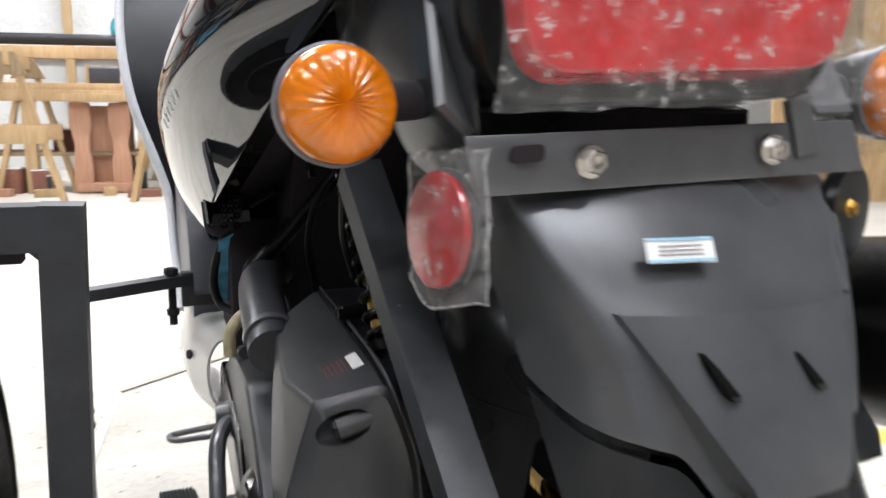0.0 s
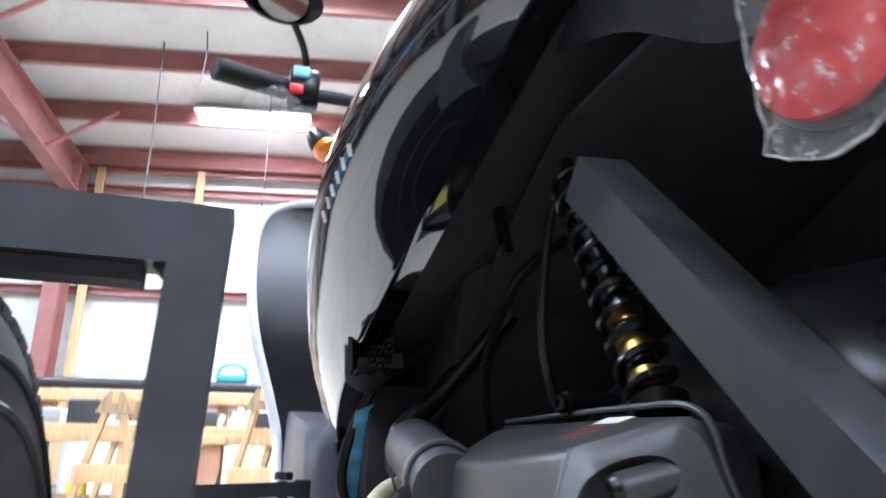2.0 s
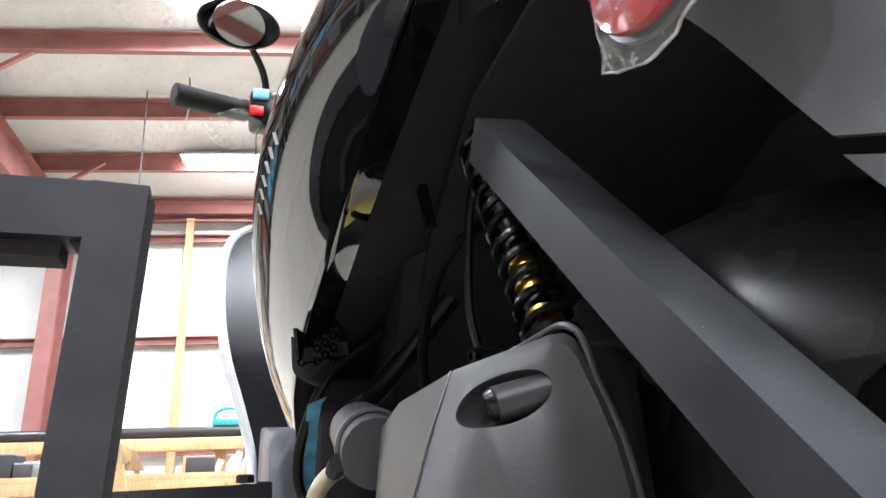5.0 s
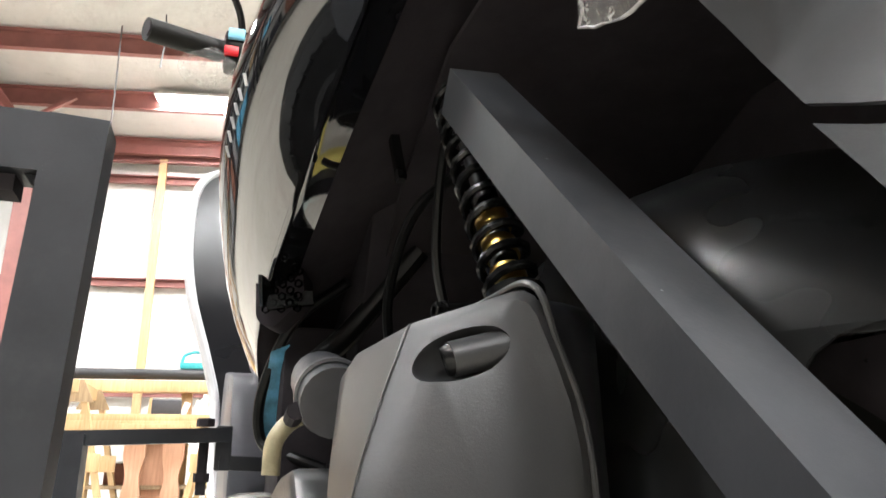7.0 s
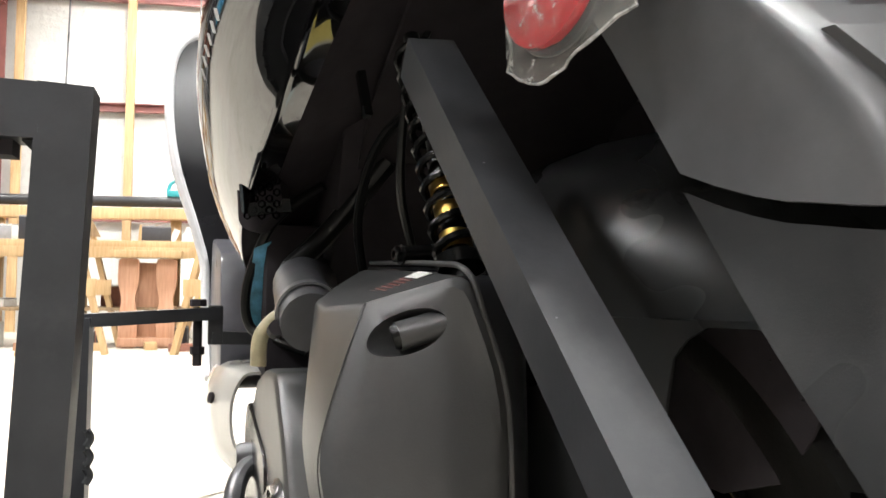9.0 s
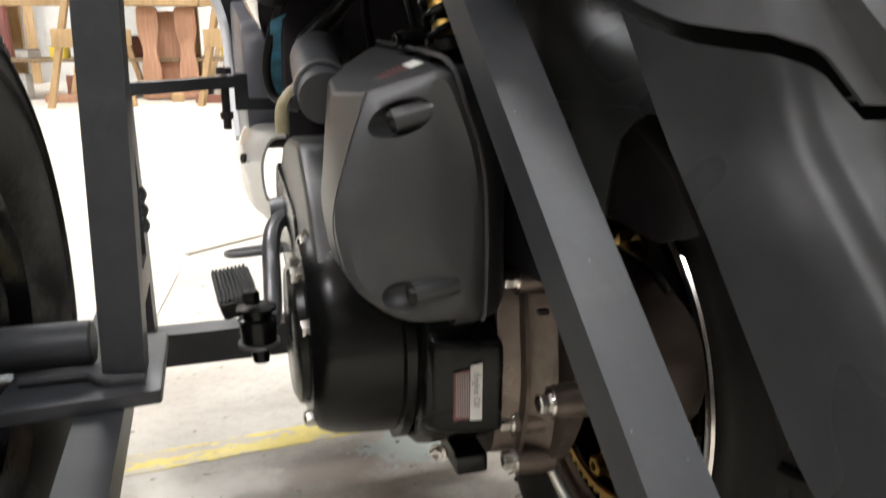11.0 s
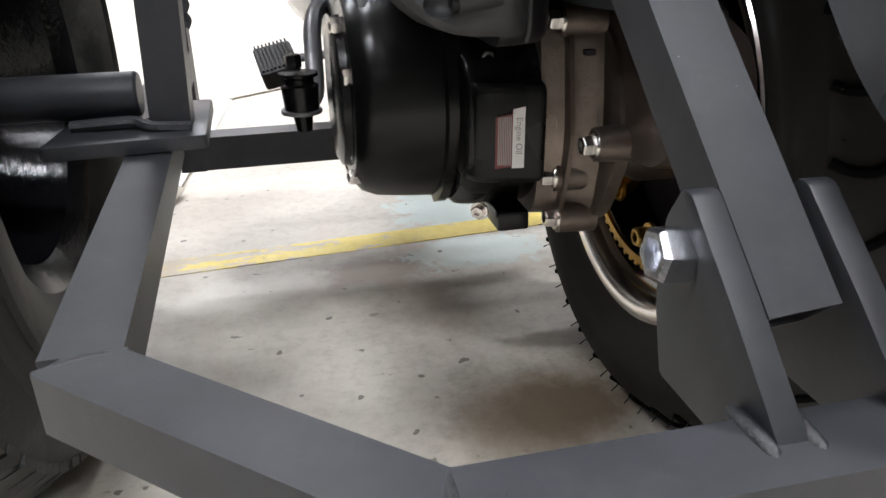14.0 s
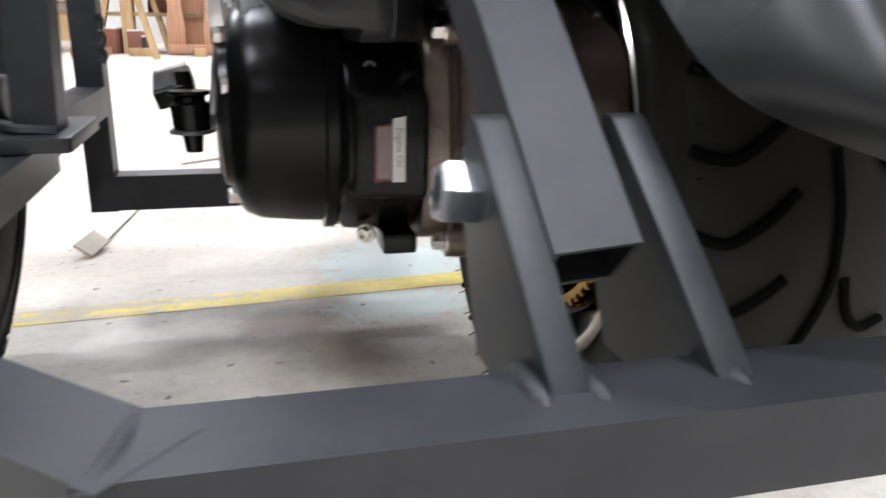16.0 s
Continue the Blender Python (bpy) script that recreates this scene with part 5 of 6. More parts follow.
part("kick_washer", lathe([(0, 0.0001), (0, 0.018), (0.003, 0.018), (0.004, 0.0001)], (-0.316, 0.112, 0.266), (0, 0, 1), 24), M_STEEL, kick)
part("knuckle_bolt", hex_nut((-0.320, 0.108, 0.306), (-0.03, 0.02, 1), 0.013, 0.011, 0.3), M_CVT, kick)
pedal = part("kick_pedal", slab(rounded([(-0.355, 0.206, 0.307), (-0.320, 0.183, 0.318), (-0.314, 0.122, 0.306), (-0.348, 0.135, 0.295)], 0.006, 3), (0.004, 0.002, -0.014), 0.003), M_RUBBER, kick, "ribbed black rubber kick pedal")
for k in range(9):
    t = (k + 0.5) / 9
    a, b = Vector((-0.354, 0.202, 0.3085)).lerp(Vector((-0.322, 0.181, 0.3190)), t), Vector((-0.347, 0.139, 0.2965)).lerp(Vector((-0.315, 0.127, 0.3075)), t)
    part("pedal_rib", rod(a, b, 0.0018, 0.003, (-0.3, -0.15, 1), 0.0004, 1), M_RUBBER, pedal)
part("centre_stand", pipe([(-0.262, 0.440, 0.258), (-0.300, 0.452, 0.253), (-0.331, 0.462, 0.249), (-0.341, 0.482, 0.246), (-0.330, 0.492, 0.246), (-0.262, 0.488, 0.252)], 0.0045, 8, 5), M_STEEL, scooter, "bent wire stand tang")

# airbox: rows of six corners from the rear face forward
AIR = [
    [(-0.2470, -0.0790, 0.4900), (-0.2065, -0.0985, 0.5055), (-0.1880, -0.1030, 0.4550), (-0.1860, -0.1020, 0.3600), (-0.2340, -0.1110, 0.3640), (-0.2620, -0.1090, 0.3860), (-0.2690, -0.0930, 0.4230)],
    [(-0.2500, -0.0735, 0.4945), (-0.2020, -0.0945, 0.5100), (-0.1825, -0.0985, 0.4580), (-0.1810, -0.0985, 0.3550), (-0.2360, -0.1070, 0.3590), (-0.2665, -0.1045, 0.3835), (-0.2745, -0.0880, 0.4230)],
    [(-0.2600, -0.0150, 0.4910), (-0.2000, -0.0350, 0.5140), (-0.1830, -0.0500, 0.4600), (-0.1820, -0.0600, 0.3540), (-0.2400, -0.0600, 0.3560), (-0.2690, -0.0450, 0.3840), (-0.2735, -0.0250, 0.4240)],
    [(-0.2500, 0.0850, 0.4930), (-0.1990, 0.0750, 0.5180), (-0.1860, 0.0600, 0.4650), (-0.1850, 0.0500, 0.3620), (-0.2400, 0.0500, 0.3640), (-0.2520, 0.0700, 0.3900), (-0.2570, 0.0800, 0.4250)],
    [(-0.2400, 0.1350, 0.4950), (-0.1980, 0.1480, 0.5200), (-0.1870, 0.1420, 0.4750), (-0.1850, 0.1350, 0.4080), (-0.2300, 0.1350, 0.4080), (-0.2400, 0.1350, 0.4180), (-0.2460, 0.1350, 0.4480)],
]


def airbox_row(row, radii=(0.004, 0.010, 0.030, 0.010, 0.026, 0.012, 0.016)):
    p = [Vector(q) for q in row]
    out = []
    for i, q in enumerate(p):
        a, b = p[i - 1] - q, p[(i + 1) % len(p)] - q
        r = min(radii[i], a.length * 0.45, b.length * 0.45)
        s, e = q + a.normalized() * r, q + b.normalized() * r
        out += [s * (1 - t) ** 2 + q * 2 * t * (1 - t) + e * t * t for t in (0, 0.33, 0.67, 1)]
    return out


def carve(ob, cutters):
    """Cuts shapes out of an object for good."""
    for cutter in cutters:
        tool = part("cutter", cutter, M_DARK, None)
        mod = ob.modifiers.new("cut", "BOOLEAN")
        mod.operation, mod.solver, mod.object = "DIFFERENCE", "FAST", tool
        deps = bpy.context.evaluated_depsgraph_get()
        me = bpy.data.meshes.new_from_object(ob.evaluated_get(deps))
        ob.modifiers.remove(mod)
        me.set_sharp_from_angle(angle=radians(34))
        ob.data = me
        data = tool.data
        bpy.data.objects.remove(tool)
        bpy.data.meshes.remove(data)


def ellipsoid(centre, axes, radii):
    bm = bmesh.new()
    bmesh.ops.create_uvsphere(bm, u_segments=24, v_segments=14, radius=1)
    x, y, z = (Vector(a).normalized() for a in axes)
    for v in bm.verts:
        v.co = Vector(centre) + x * v.co.x * radii[0] + y * v.co.y * radii[1] + z * v.co.z * radii[2]
    return bm


def cushion(rim, k, swell):
    """A ring of the smooth, slightly cushioned rear face, k of the way from its middle to the rim."""
    mid = sum(rim, Vector()) / len(rim)
    fit = np.linalg.lstsq(np.array([(1, p.x - mid.x, p.z - mid.z) for p in rim]), np.array([p.y for p in rim]), rcond=None)[0]
    out = []
    for p in rim:
        q = mid + (p - mid) * k
        flat = fit[0] + fit[1] * (q.x - mid.x) + fit[2] * (q.z - mid.z)
        out.append(Vector((q.x, flat + (p.y - fit[0] - fit[1] * (p.x - mid.x) - fit[2] * (p.z - mid.z)) * k ** 5 - swell * (1 - k * k), q.z)))
    return out


rim = airbox_row(AIR[0])
shell = loft([cushion(rim, k, 0.005) for k in (0.03, 0.2, 0.4, 0.6, 0.75, 0.88)] + [airbox_row(r) for r in AIR])
bmesh.ops.recalc_face_normals(shell, faces=shell.faces)
airbox = part("airbox", shell, M_AIRBOX, scooter, "grey-black plastic airbox with recessed screws", smooth=42)
SCREWS = [(Vector((-0.2345, -0.0890, 0.4790)), Vector((0.885, -0.30, 0.354)).normalized(), Vector((-0.47, -0.82, 0.33)).normalized()),
          (Vector((-0.2300, -0.1075, 0.3785)), Vector((0.99, 0.02, 0.10)).normalized(), Vector((0.02, -0.99, 0.04)).normalized())]
face = BVHTree.FromPolygons([v.co.copy() for v in airbox.data.vertices], [tuple(p.vertices) for p in airbox.data.polygons])
met = [(face.ray_cast(c + n * 0.05, -n), ax) for c, ax, n in SCREWS]
SCREWS = []
for h, ax in met:
    n = h[1] if h[1].y < 0 else -h[1]
    SCREWS.append((h[0] + n * (0.0032 if SCREWS else -0.0015), (ax - n * ax.dot(n)).normalized(), n))
carve(airbox, [ellipsoid(c + ax * a + n * b, (ax, n, ax.cross(n)), size) for (c, ax, n), a, b, size in
               zip(SCREWS, (0.0035, -0.007), (0.001, -0.0025), ((0.0205, 0.0125, 0.0106), (0.0125, 0.0085, 0.0085)))])
for c, ax, n in SCREWS:
    barrel = part("screw_barrel", pipe([c - n * 0.0008 - ax * 0.001, c - n * 0.0075 + ax * 0.028], 0.0072, 24, 0), M_AIRBOX, airbox)
    part("screw_head", lathe([(0.0, 0.0001), (0.0005, 0.0030), (0.0, 0.0032), (0.0, 0.0056), (0.0012, 0.0064), (0.004, 0.0066), (0.004, 0.0001)], c - n * 0.0008 - ax * 0.0036, ax, 20), M_CVT, barrel, "dark cross-head screw")
part("airbox_back", loft([[Vector((x, y, z)) for y, z in ((p.y, p.z) for p in rounded([(0, yt, 0.507), (0, yt - 0.006, 0.42), (0, yt - 0.008, 0.348), (0, 0.06, 0.348), (0, 0.15, 0.44), (0, 0.15, 0.520)], 0.014, 4))] for x, yt in
                          ((-0.2000, -0.092), (-0.184, -0.090), (-0.168, -0.080), (-0.157, -0.060), (-0.154, -0.040))]), M_NIGHT, airbox, "black rear half of the airbox", smooth=40)
part("airbox_groove", pipe([(-0.2486, -0.0745, 0.4950), (-0.2628, -0.0810, 0.4590), (-0.2732, -0.0885, 0.4230), (-0.2710, -0.0990, 0.3950)], 0.0004, 6, 6), M_AIRBOX, airbox)
part("airbox_seam", pipe([(-0.1985, 0.14, 0.522), (-0.2000, -0.03, 0.5165), (-0.2020, -0.0930, 0.5105), (-0.1935, -0.0965, 0.4870), (-0.1840, -0.0985, 0.4560), (-0.1808, -0.0990, 0.42), (-0.1805, -0.0990, 0.365), (-0.182, -0.097, 0.352)], 0.0016, 8, 6), M_AIRBOX, airbox)
skin = BVHTree.FromPolygons([v.co.copy() for v in airbox.data.vertices], [tuple(p.vertices) for p in airbox.data.polygons])


def on_top(x, y, lift):
    """A point just above the top of the airbox."""
    return skin.ray_cast(Vector((x, y, 0.7)), Vector((0, 0, -1)))[0] + Vector((0, 0, lift))


def patch(x0, x1, y0, y1, lift):
    return slab([on_top(x0, y0, lift), on_top(x1, y0, lift), on_top(x1, y1, lift), on_top(x0, y1, lift)], (0, 0, 0.0004))


tag = part("airbox_label", patch(-0.235, -0.208, -0.056, -0.022, 0.0002), M_AIRBOX, scooter, "small red and white warning label")
part("white_field", patch(-0.2165, -0.2085, -0.055, -0.030, 0.0008), M_PAPER, tag)
for k in range(5):
    x = -0.2335 + 0.0034 * k
    part("print_line", patch(x, x + 0.0011, -0.053, -0.030, 0.0008), M_INKRED, tag)
# intake boot, clamp, breather hose, cables
boot = part("intake_boot", pipe([(-0.2503, 0.0984, 0.4773), (-0.2485, 0.1678, 0.4965), (-0.2407, 0.2418, 0.5079), (-0.2137, 0.3065, 0.5108)], 0.022, 20, 6), M_RUBHOSE, scooter, "ribbed grey rubber intake boot")
for k in range(9):
    t = k / 8
    part("boot_rib", lathe([(-0.002, 0.0215), (0, 0.0235), (0.002, 0.0215)], (-0.238 + 0.008 * t, 0.22 + 0.07 * t, 0.487 + 0.012 * t), (0.1, 1, 0.18), 24), M_RUBHOSE, boot)
part("hose_clamp", lathe([(-0.004, 0.0225), (-0.004, 0.0245), (0.004, 0.0245), (0.004, 0.0225)], (-0.2497, 0.1196, 0.4840), (0.03, 1, 0.25), 28, closed=True), M_STEEL, boot, "steel hose clamp")
part("clamp_screw", pipe([(-0.2726, 0.1141, 0.4735), (-0.2729, 0.1308, 0.4697)], 0.006, 10, 0), M_DARK, boot)
part("breather_hose", pipe([(-0.2372, 0.2140, 0.4773), (-0.2585, 0.2325, 0.4773), (-0.2745, 0.2325, 0.4602), (-0.2765, 0.2325, 0.4344)], 0.007, 14, 8), M_HOSE, scooter, "yellowed clear breather hose")
part("cable", pipe([(-0.2134, 0.2880, 0.6015), (-0.2569, 0.3204, 0.5681), (-0.2803, 0.3435, 0.5060), (-0.2765, 0.3528, 0.4630), (-0.2490, 0.3250, 0.4487), (-0.2238, 0.3158, 0.4391)], 0.005, 10, 8), M_CABLE, scooter, "black control cable loop")
part("cable", pipe([(-0.1625, 0.2325, 0.6206), (-0.2130, 0.2603, 0.5538), (-0.2449, 0.2575, 0.5222), (-0.2478, 0.2510, 0.5175)], 0.010, 12, 8), M_CABLE, scooter, "black rubber drain hose")
part("cable", pipe([(-0.1507, 0.1215, 0.6588), (-0.1910, 0.1400, 0.6206), (-0.2016, 0.1770, 0.5633), (-0.1919, 0.1955, 0.5060)], 0.004, 8, 8), M_CABLE, scooter)
part("cable", pipe([(-0.1640, 0.0900, 0.7060), (-0.1803, 0.0980, 0.6588), (-0.1825, 0.1123, 0.5824), (-0.1707, 0.1215, 0.5347)], 0.0035, 8, 8), M_CABLE, scooter)
part("throttle_bracket", rod((-0.2155, 0.1076, 0.6636), (-0.2104, 0.1030, 0.6301), 0.006, 0.009, (0, 1, 0), 0.003), M_CVT, scooter, "small dark cable bracket")
part("blue_label", slab([(-0.2760, 0.3250, 0.5413), (-0.2590, 0.3250, 0.5490), (-0.2666, 0.3620, 0.4602), (-0.2826, 0.3620, 0.4659)], (0.002, 0.002, 0), 0.001), M_BLUE, scooter, "blue printed sticker on the battery box")
part("battery_box", box((-0.2301, 0.3897, 0.4869), (0.07, 0.13, 0.16), 0.01), M_DARK, scooter, "black battery box")
part("mount_pin", pipe([(-0.2013, 0.0336, 0.5241), (-0.1593, 0.0383, 0.5270)], 0.006, 14, 0), M_CABLE, scooter)
flange_bolt("mount_bolt", (-0.2022, 0.0318, 0.5241), (-1, -0.2, 0), 0.009, 0.006, M_CVT, scooter)

# rear shock absorber
S0, S1 = Vector((-0.1840, -0.0480, 0.4930)), Vector((-0.1960, 0.0360, 0.6700))
sd = (S1 - S0).normalized()
shock = part("shock_absorber", pipe([S0, S1], 0.0055, 14, 0), M_CABLE, scooter, "rear shock absorber with black spring and gold body")
su = sd.orthogonal().normalized()
sw = sd.cross(su)
L = (S1 - S0).length
part("spring", pipe([S0 + sd * (0.03 + (L - 0.04) * k / 132) + (su * math.cos(k * math.tau / 12) + sw * math.sin(k * math.tau / 12)) * 0.0128 for k in range(133)], 0.0026, 8, 0), M_CVT, shock, "black coil spring")
part("damper_body", pipe([S0 - sd * 0.03, S0 + sd * 0.1], 0.0075, 16, 0), M_CVT, shock)
part("spring_seat", lathe([(-0.004, 0.008), (-0.004, 0.014), (0.003, 0.0155), (0.006, 0.008)], S0 + sd * 0.026, sd, 24, closed=True), M_CVT, shock)
for k in range(3):
    part("gold_collar", lathe([(-0.005, 0.0076), (-0.005, 0.0092), (0.005, 0.0092), (0.005, 0.0076)], S0 + sd * (0.040 + 0.019 * k), sd, 18, closed=True), M_GOLD, shock)

# front: leg shield, floor panel, handlebar, mirror, front turn signal
shield_out = [(-0.2238, 0.9263, 0.9644), (-0.3285, 0.9078, 0.9357), (-0.3678, 0.8708, 0.8880), (-0.3742, 0.8337, 0.7925), (-0.3620, 0.8153, 0.6970), (-0.3321, 0.8245, 0.6015), (-0.3142, 0.8291, 0.5347), (-0.3115, 0.7875, 0.4583), (-0.3050, 0.6950, 0.3723)]
line = smooth_path(shield_out, 6)
part("leg_shield", thicken(loft([line, [p + Vector((0.12, 0.03, 0)) for p in line], [Vector((CX, p.y + 0.06, p.z)) for p in line]], ring=False), 0.006), M_NIGHT, scooter, "black leg shield with bright edge trim", smooth=50)
part("edge_trim", pipe([p + Vector((-0.004, -0.006, 0)) for p in line], 0.0075, 10, 0), M_SILVER, scooter, "bright edge trim")
flange_bolt("shield_screw", (-0.3153, 0.8985, 0.9119), (0, -1, 0), 0.012, 0.006, M_DARK, scooter)
part("foot_panel", slab(rounded([(-0.3023, 0.5285, 0.5442), (-0.3071, 0.8245, 0.5824), (-0.3120, 0.8153, 0.3723), (-0.3014, 0.4730, 0.3819)], 0.03, 4), (0.05, 0, 0), 0.006), M_GREYPANEL, scooter, "grey lower footwell panel")
belly = part("belly_panel", thicken(loft(panel_rows([
    (0.66, [(-0.268, 0.415), (-0.300, 0.40), (-0.312, 0.36), (-0.300, 0.31), (-0.262, 0.27)]),
    (0.54, [(-0.264, 0.416), (-0.300, 0.410), (-0.318, 0.370), (-0.308, 0.31), (-0.268, 0.272)]),
    (0.43, [(-0.262, 0.418), (-0.297, 0.413), (-0.313, 0.380), (-0.305, 0.325), (-0.270, 0.285)]),
    (0.352, [(-0.262, 0.417), (-0.282, 0.413), (-0.294, 0.385), (-0.291, 0.345), (-0.272, 0.318)])], 4), ring=False), 0.003), M_WHITE, scooter, "pearl white lower belly panel", smooth=50)
part("belly_hole", lathe([(0, 0.0001), (0, 0.006), (0.003, 0.006), (0.003, 0.0001)], (-0.3105, 0.410, 0.3838), (-1, -0.4, 0.2), 16), M_DARK, belly)
part("frame_side", slab(rounded([(-0.2396, 0.3620, 0.4678), (-0.2429, 0.5655, 0.5060), (-0.225, 0.68, 0.22), (-0.225, 0.46, 0.23)], 0.03, 4), (0.05, 0, 0), 0.004), M_DARK, scooter, "black frame side behind the belly panel")
bar = part("handlebar", pipe([(CX, 0.8615, 1.0981), (-0.2220, 0.8153, 1.1077), (-0.3409, 0.7505, 1.0790), (-0.4598, 0.6858, 1.0647)], 0.011, 14, 6), M_DARK, scooter, "black handlebar")
part("grip", pipe([(-0.3558, 0.7459, 1.0790), (-0.4600, 0.6890, 1.0650)], 0.0175, 18, 0), M_RUBBER, bar, "black rubber grip")
part("switch_pod", box((-0.3260, 0.7551, 1.0838), (0.05, 0.05, 0.06), 0.010), M_CVT, bar)
part("red_switch", box((-0.3385, 0.7274, 1.0714), (0.022, 0.012, 0.014), 0.002), M_REDSW, bar, "red kill switch")
part("blue_switch", box((-0.3326, 0.7301, 1.1029), (0.026, 0.012, 0.018), 0.002), M_BLUESW, bar, "pale blue switch film")
mirror = part("mirror", lathe([(-0.012, 0.0001), (-0.010, 0.03), (0.0, 0.045), (0.004, 0.045), (0.005, 0.043)], (-0.3740, 0.7000, 1.2120), (0.25, -1, -0.05), 28), M_CVT, scooter, "black rear-view mirror on a stem")
for v in mirror.data.vertices:
    v.co.x = -0.374 + (v.co.x + 0.374) * 1.5
part("mirror_glass", lathe([(0.0045, 0.0001), (0.0045, 0.042), (0.0055, 0.042), (0.0055, 0.0001)], (-0.3740, 0.7000, 1.2120), (0.25, -1, -0.05), 28), M_GLASS, mirror, "mirror glass")
part("stem", pipe([(-0.3211, 0.7598, 1.0981), (-0.3309, 0.7405, 1.1500), (-0.3580, 0.7100, 1.1900)], 0.006, 10, 6), M_CVT, mirror)
part("front_cowl", loft([[Vector((CX + s * w, y, z)) for s in (-1, -0.6, 0, 0.6, 1)] + [Vector((CX + s * w * 0.8, y + 0.1, z)) for s in (1, -1)] for w, y, z in ((0.17, 1.02, 0.9), (0.1670, 0.8800, 1.0122), (0.1373, 0.8615, 1.0981), (0.0773, 0.8615, 1.1458))]), M_CVT, scooter, "black front cowl", smooth=40)
front_lamp = part("turn_signal", lathe([(-0.05, 0.0001), (-0.045, 0.016), (-0.02, 0.024), (0, 0.026), (0.002, 0.0001)], (-0.2690, 0.9500, 1.0780), (0.45, -0.45, -0.77), 28), M_CVT, scooter, "front turn signal with amber lens")
part("lens", lathe([(0.001, 0.026), (0.012, 0.023), (0.018, 0.012), (0.020, 0.0001)], (-0.2690, 0.9500, 1.0780), (0.45, -0.45, -0.77), 28), M_AMBER, front_lamp, "amber lens")

cover = bmesh.new()
bmesh.ops.create_icosphere(cover, subdivisions=4, radius=0.036, matrix=Matrix.Translation((-0.372, 0.745, 1.046)) @ Matrix.Diagonal((1.2, 1, 0.9, 1)))
part("lever_film", crumple(cover, 0.008, 40, 9), M_FILM, bar, "clear crinkled film round the lever mount", smooth=0)

# ---- along the far wall: benches, trestles, offcuts ----
def hall_thing(name, label, category, u, v, z=0.0, turn=0.0, group=""):
    return thing(name, label, category, m=Matrix.Translation(hall(u, v, z)) @ HALL_M @ Matrix.Rotation(radians(turn), 4, "Z"), group=group)


def sawhorse(u, v, turn, high=1.08):
    t = hall_thing("sawhorse", "pale pine sawhorse with splayed legs", "sawhorse", u, v, 0, turn, "sawhorses")
    part("top_beam", rod((0, -0.45, high - 0.045), (0, 0.45, high - 0.045), 0.04, 0.09, bevel=0.003), M_PINE, t)
    for y in (-0.38, 0.38):
        for s in (-1, 1):
            part("leg", rod((s * 0.03, y, high - 0.02), (s * 0.29, y, 0.0), 0.04, 0.085, (0, 1, 0), 0.003), M_PINE, t)
        part("cross_board", box((0, y - 0.045, 0.50), (0.44, 0.018, 0.13), 0.002), M_PINE, t)
        part("gusset", slab([(-0.13, y - 0.04, high - 0.16), (0.13, y - 0.04, high - 0.16), (0.05, y - 0.04, high - 0.0), (-0.05, y - 0.04, high - 0.0)], (0, -0.015, 0)), M_OSB, t)
    return t


sawhorse(-2.28, 5.75, 8)
sawhorse(-1.12, 5.75, -6, 1.13)
rail = hall_thing("long_pipe", "long black pipe lying across the trestles", "pipe", -3.0, 6.55, 1.27)
part("pipe_body", pipe([(-3.4, 0, 0), (0, 0, 0.0), (1.9, 0, 0)], 0.048, 16, 2), M_BLACKPIPE, rail)
plank = hall_thing("long_plank", "pale pine plank under the pipe", "plank", -3.0, 6.55, 1.16)
part("board", box((-0.8, 0, 0), (5.6, 0.14, 0.10), 0.004), M_PINE, plank)

bench = hall_thing("workbench", "pine workbench with shelf and posts", "workbench", -2.6, 6.35)
part("bench_top", box((0, 0, 0.86), (4.2, 0.6, 0.06), 0.004), M_PINE, bench)
part("front_rail", box((0, -0.29, 0.79), (4.2, 0.04, 0.09), 0.003), M_PINE, bench)
for x in (-2.0, -0.9, 0.25, 1.95):
    part("leg", rod((x, -0.25, 0), (x, -0.25, 0.83), 0.09, 0.09, (0, 1, 0), 0.003), M_PINE, bench)
part("low_shelf", box((0, 0, 0.32), (4.1, 0.55, 0.03), 0.003), M_OSB, bench)
for x in (-2.0, -0.6, 0.9, 1.95):
    part("post", rod((x, 0.24, 0), (x, 0.24, 1.12), 0.09, 0.045, (0, 1, 0), 0.002), M_PINE, bench)

ped = hall_thing("cable_drum_stand", "reddish plywood pedestal stand with cut-out", "stand", -1.80, 6.02)
for x in (-0.15, 0.15):
    part("side_board", slab(rounded([(x - 0.07, 0, 0.0), (x + 0.07, 0, 0.0), (x + 0.075, 0, 0.25), (x + 0.05, 0, 0.40), (x + 0.085, 0, 0.55), (x + 0.08, 0, 0.74), (x - 0.08, 0, 0.74), (x - 0.085, 0, 0.55), (x - 0.05, 0, 0.40), (x - 0.075, 0, 0.25)], 0.03, 3), (0, 0.03, 0), 0.002), M_PINK, ped)
part("back_board", box((0, 0.14, 0.36), (0.32, 0.02, 0.70), 0.002), M_PINK, ped)
part("foot_board", box((0, 0.05, 0.05), (0.44, 0.16, 0.07), 0.003), M_PINK, ped)
part("top_board", box((0, 0.02, 0.775), (0.56, 0.2, 0.06), 0.003), M_PINE, ped)

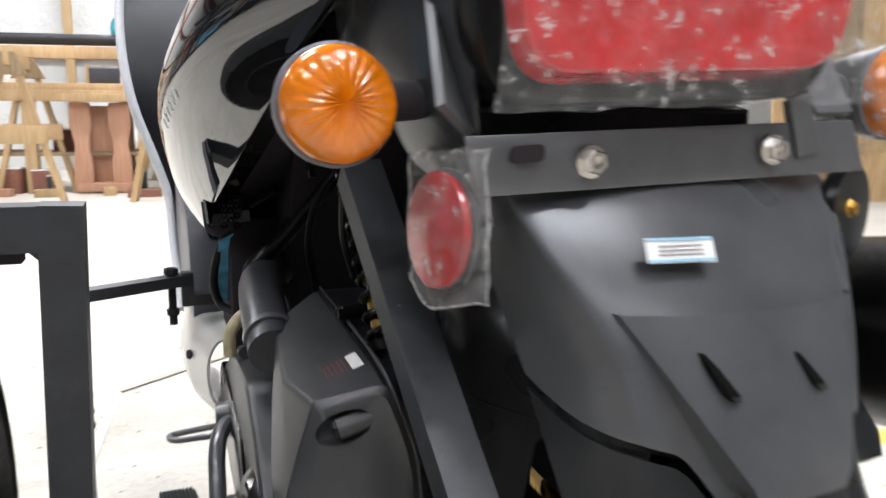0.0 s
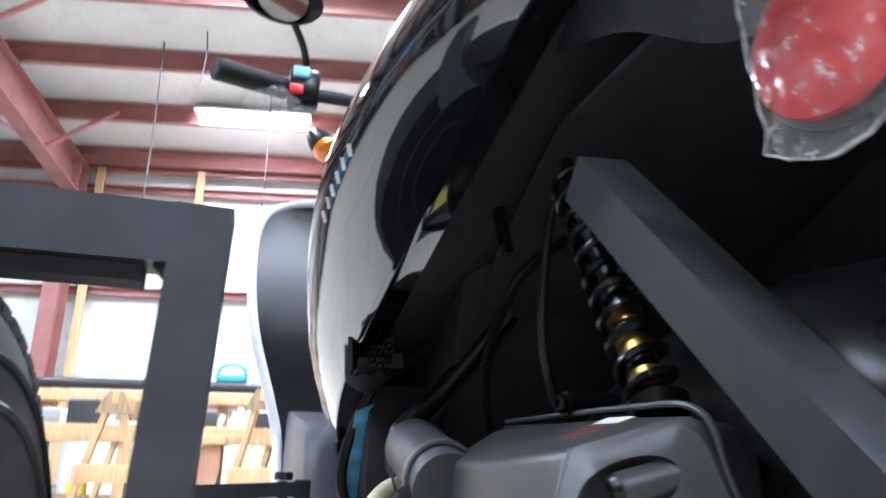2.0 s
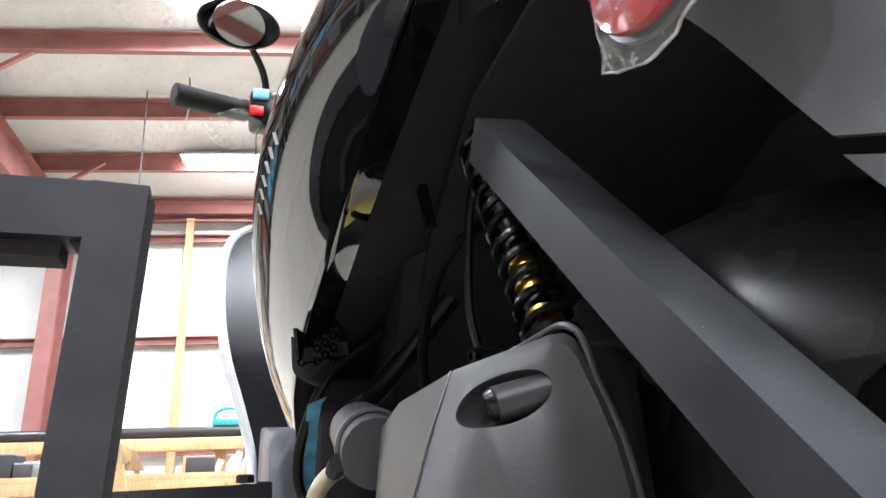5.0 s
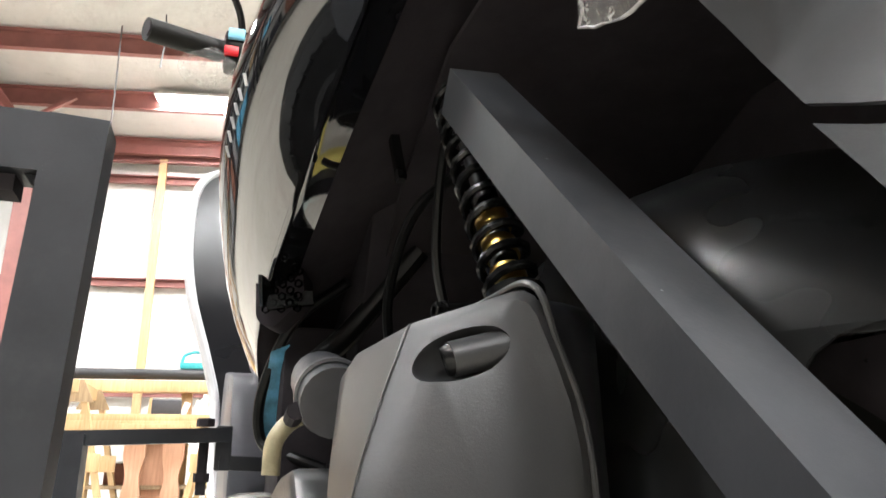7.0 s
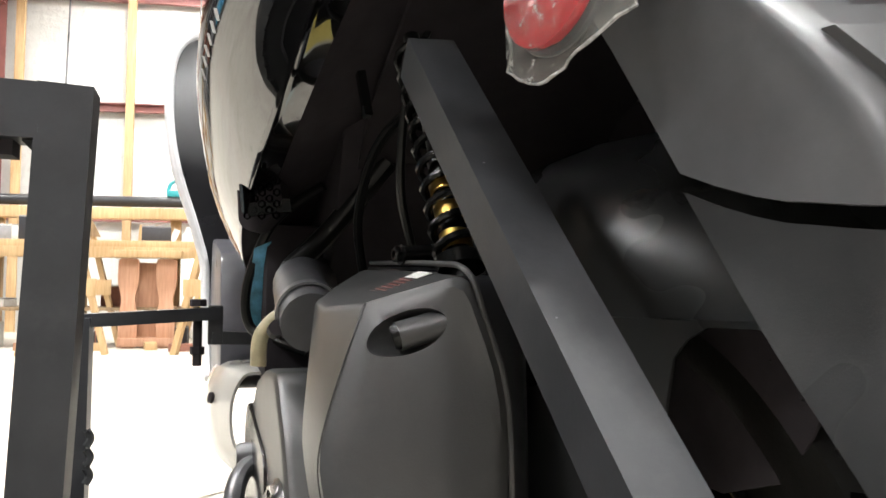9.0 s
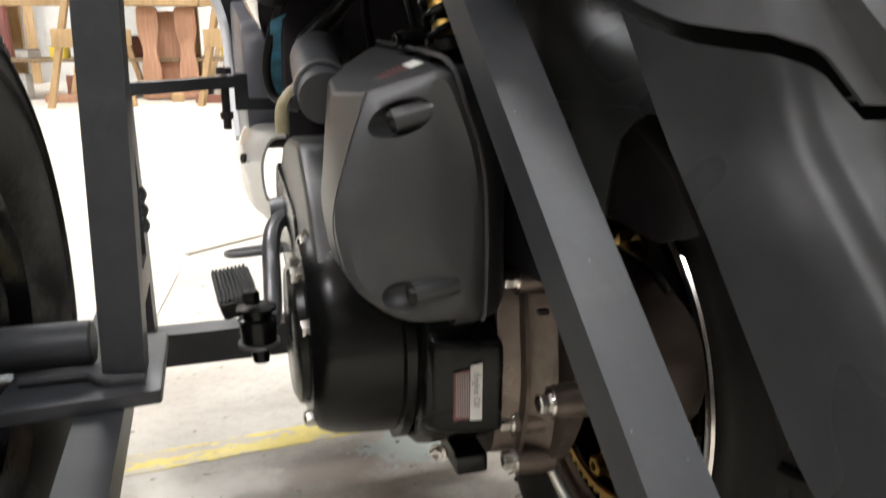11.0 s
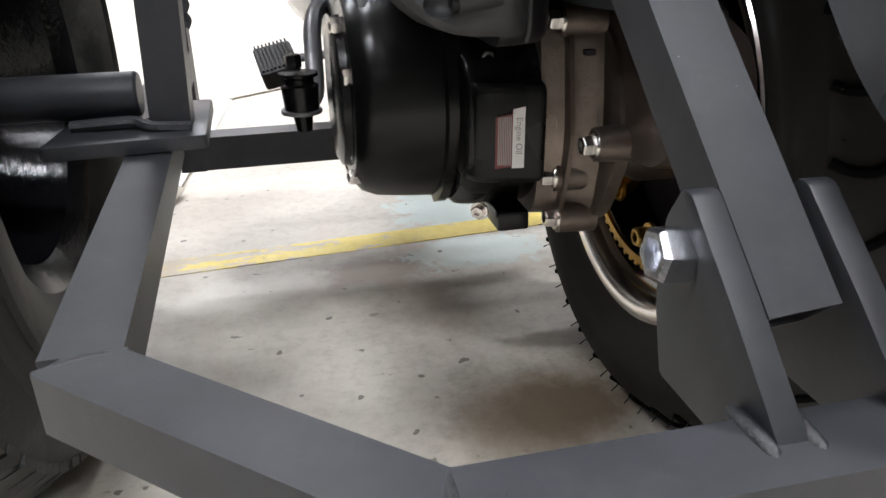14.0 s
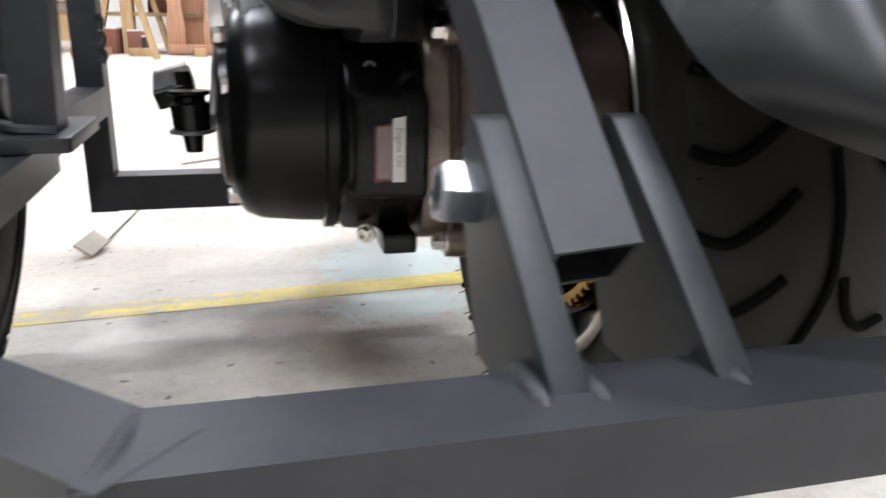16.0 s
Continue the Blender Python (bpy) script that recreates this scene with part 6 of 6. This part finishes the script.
RNG = random.Random(4)
for k in range(10):
    u = -1.95 + 0.085 * k
    b = hall_thing("offcut", "pale timber offcut standing on the bench", "offcut", u, 6.45 + RNG.uniform(-0.1, 0.1), 0.891, RNG.uniform(-8, 8), "offcuts")
    h = RNG.uniform(0.12, 0.22)
    part("block", rod((0, 0, 0), (RNG.uniform(0.0, 0.07), 0, h), 0.05, 0.025, (0, 1, 0), 0.002), RNG.choice([M_PINE, M_CLUTTER[0], M_CLUTTER[0], M_PINK]), b)
for k in range(34):
    u, v = RNG.uniform(-4.4, -1.0), 6.35 + RNG.uniform(-0.2, 0.2)
    low = k % 3
    z = (0.891, 0.336, 0.0)[low]
    if low == 2:
        v = 6.25 + RNG.uniform(-0.25, 0.15)
    b = hall_thing("workshop_box" if k % 2 else "tool_case", "small box among the clutter of the bench", "box", u, v, z, RNG.uniform(-20, 20), "bench clutter")
    sx, sy, sz = RNG.uniform(0.08, 0.26), RNG.uniform(0.08, 0.2), RNG.uniform(0.06, 0.2)
    mt = M_CLUTTER[RNG.choice([0, 0, 1, 1, 2, 3, 4])] if k != 7 else M_CLUTTER[4]
    part("case", box((0, 0, sz / 2), (sx, sy, sz), 0.008), mt, b)
    part("lid", box((0, 0, sz + 0.006), (sx * 0.98, sy * 0.98, 0.012), 0.003), M_CLUTTER[RNG.choice([0, 2])], b)
case = hall_thing("teal_case", "teal plastic carry case with handle on the pipe rack", "case", -1.65, 6.6, 1.32)
part("shell", box((0, 0, 0.03), (0.26, 0.14, 0.06), 0.015), M_TEAL, case)
part("handle", pipe([(-0.13, 0, 0.05), (-0.10, 0, 0.13), (0, 0, 0.16), (0.10, 0, 0.13), (0.13, 0, 0.05)], 0.016, 10, 6), M_TEAL, case)
for k in range(7):
    b = hall_thing("leaning_board", "pale board leaning against the wall", "board", -1.55 + 0.07 * k, 7.6, 0, 0, "leaning boards")
    part("board", rod((-0.28 - 0.02 * k, -0.55, 0.02), (0.22, 0.70, 2.7 + 0.03 * k), 0.06, 0.02, (0, 1, 0), 0.002), M_PINE if k % 2 else M_CLUTTER[0], b)
for k in range(6):
    b = hall_thing("stacked_board", "weathered plywood board standing on edge", "board", 3.4 + 0.42 * k, 4.4 + 0.1 * (k % 3), 0, RNG.uniform(-6, 6), "standing boards")
    part("board", rod((0, 0, 0.0), (RNG.uniform(-0.06, 0.06), 0.2, 2.35), 0.38, 0.03, (0, 1, 0), 0.003), M_OSB if k % 2 else M_PINE, b)
for k in range(5):
    b = hall_thing("floor_offcut", "short timber offcut lying on the floor", "offcut", -2.6 + 0.42 * k + RNG.uniform(-0.1, 0.1), 5.75 + RNG.uniform(-0.1, 0.4), 0, RNG.uniform(0, 180), "offcuts")
    part("block", box((0, 0, 0.03), (RNG.uniform(0.15, 0.4), 0.09, 0.06), 0.003), RNG.choice([M_PINE, M_PINK, M_CLUTTER[3]]), b)

# loaded racks down the side of the hall, known from the mirror image in the black paint
for k in range(5):
    v = -4.2 + 2.6 * k
    rack = hall_thing("storage_rack", "dark steel storage rack loaded with boxes and machine parts", "storage rack", -6.6, v, 0, 90, "storage racks")
    for x in (-1.2, 1.2):
        for y in (-0.35, 0.35):
            part("upright", rod((x, y, 0), (x, y, 2.9), 0.07, 0.07, (0, 1, 0), 0.004), M_DARK, rack)
    for z in (0.25, 1.15, 2.05, 2.85):
        part("shelf", box((0, 0, z), (2.46, 0.8, 0.05), 0.004), M_BLACKPIPE, rack)
        if z < 2.5:
            x = -1.1
            while x < 0.8:
                w, h = RNG.uniform(0.25, 0.6), RNG.uniform(0.3, 0.75)
                load = hall_thing("rack_box", "box stored on a dark steel rack", "box", -6.6, v + x + w / 2, z + 0.026, 90 + RNG.uniform(-6, 6), "rack boxes")
                part("case", box((0, 0, h / 2), (w, 0.55, h), 0.01), RNG.choice([M_CLUTTER[1], M_CLUTTER[1], M_CLUTTER[2], M_CLUTTER[3], M_OSB, M_BLUE]), load)
                x += w + RNG.uniform(0.05, 0.3)

# plastic strapping on the floor beside the scooter
strap = thing("packing_strap", "loop of white plastic strapping lying on the floor", "strap", (-0.5, 1.2, 0))
part("band", rod((-0.522, 0.665, 0.010), (-0.451, 1.38, 0.004), 0.018, 0.0012, (0.5, 0, 1)), M_STRAP, strap)
part("band", rod((-0.453, 1.375, 0.004), (-0.05, 1.66, 0.004), 0.018, 0.0012, (0, 0, 1)), M_STRAPDULL, strap)
part("seal", rod((-0.530, 0.630, 0.012), (-0.512, 0.690, 0.018), 0.030, 0.004, (0.7, 0, 1)), M_STRAPDULL, strap, "dull paper end of the strap")
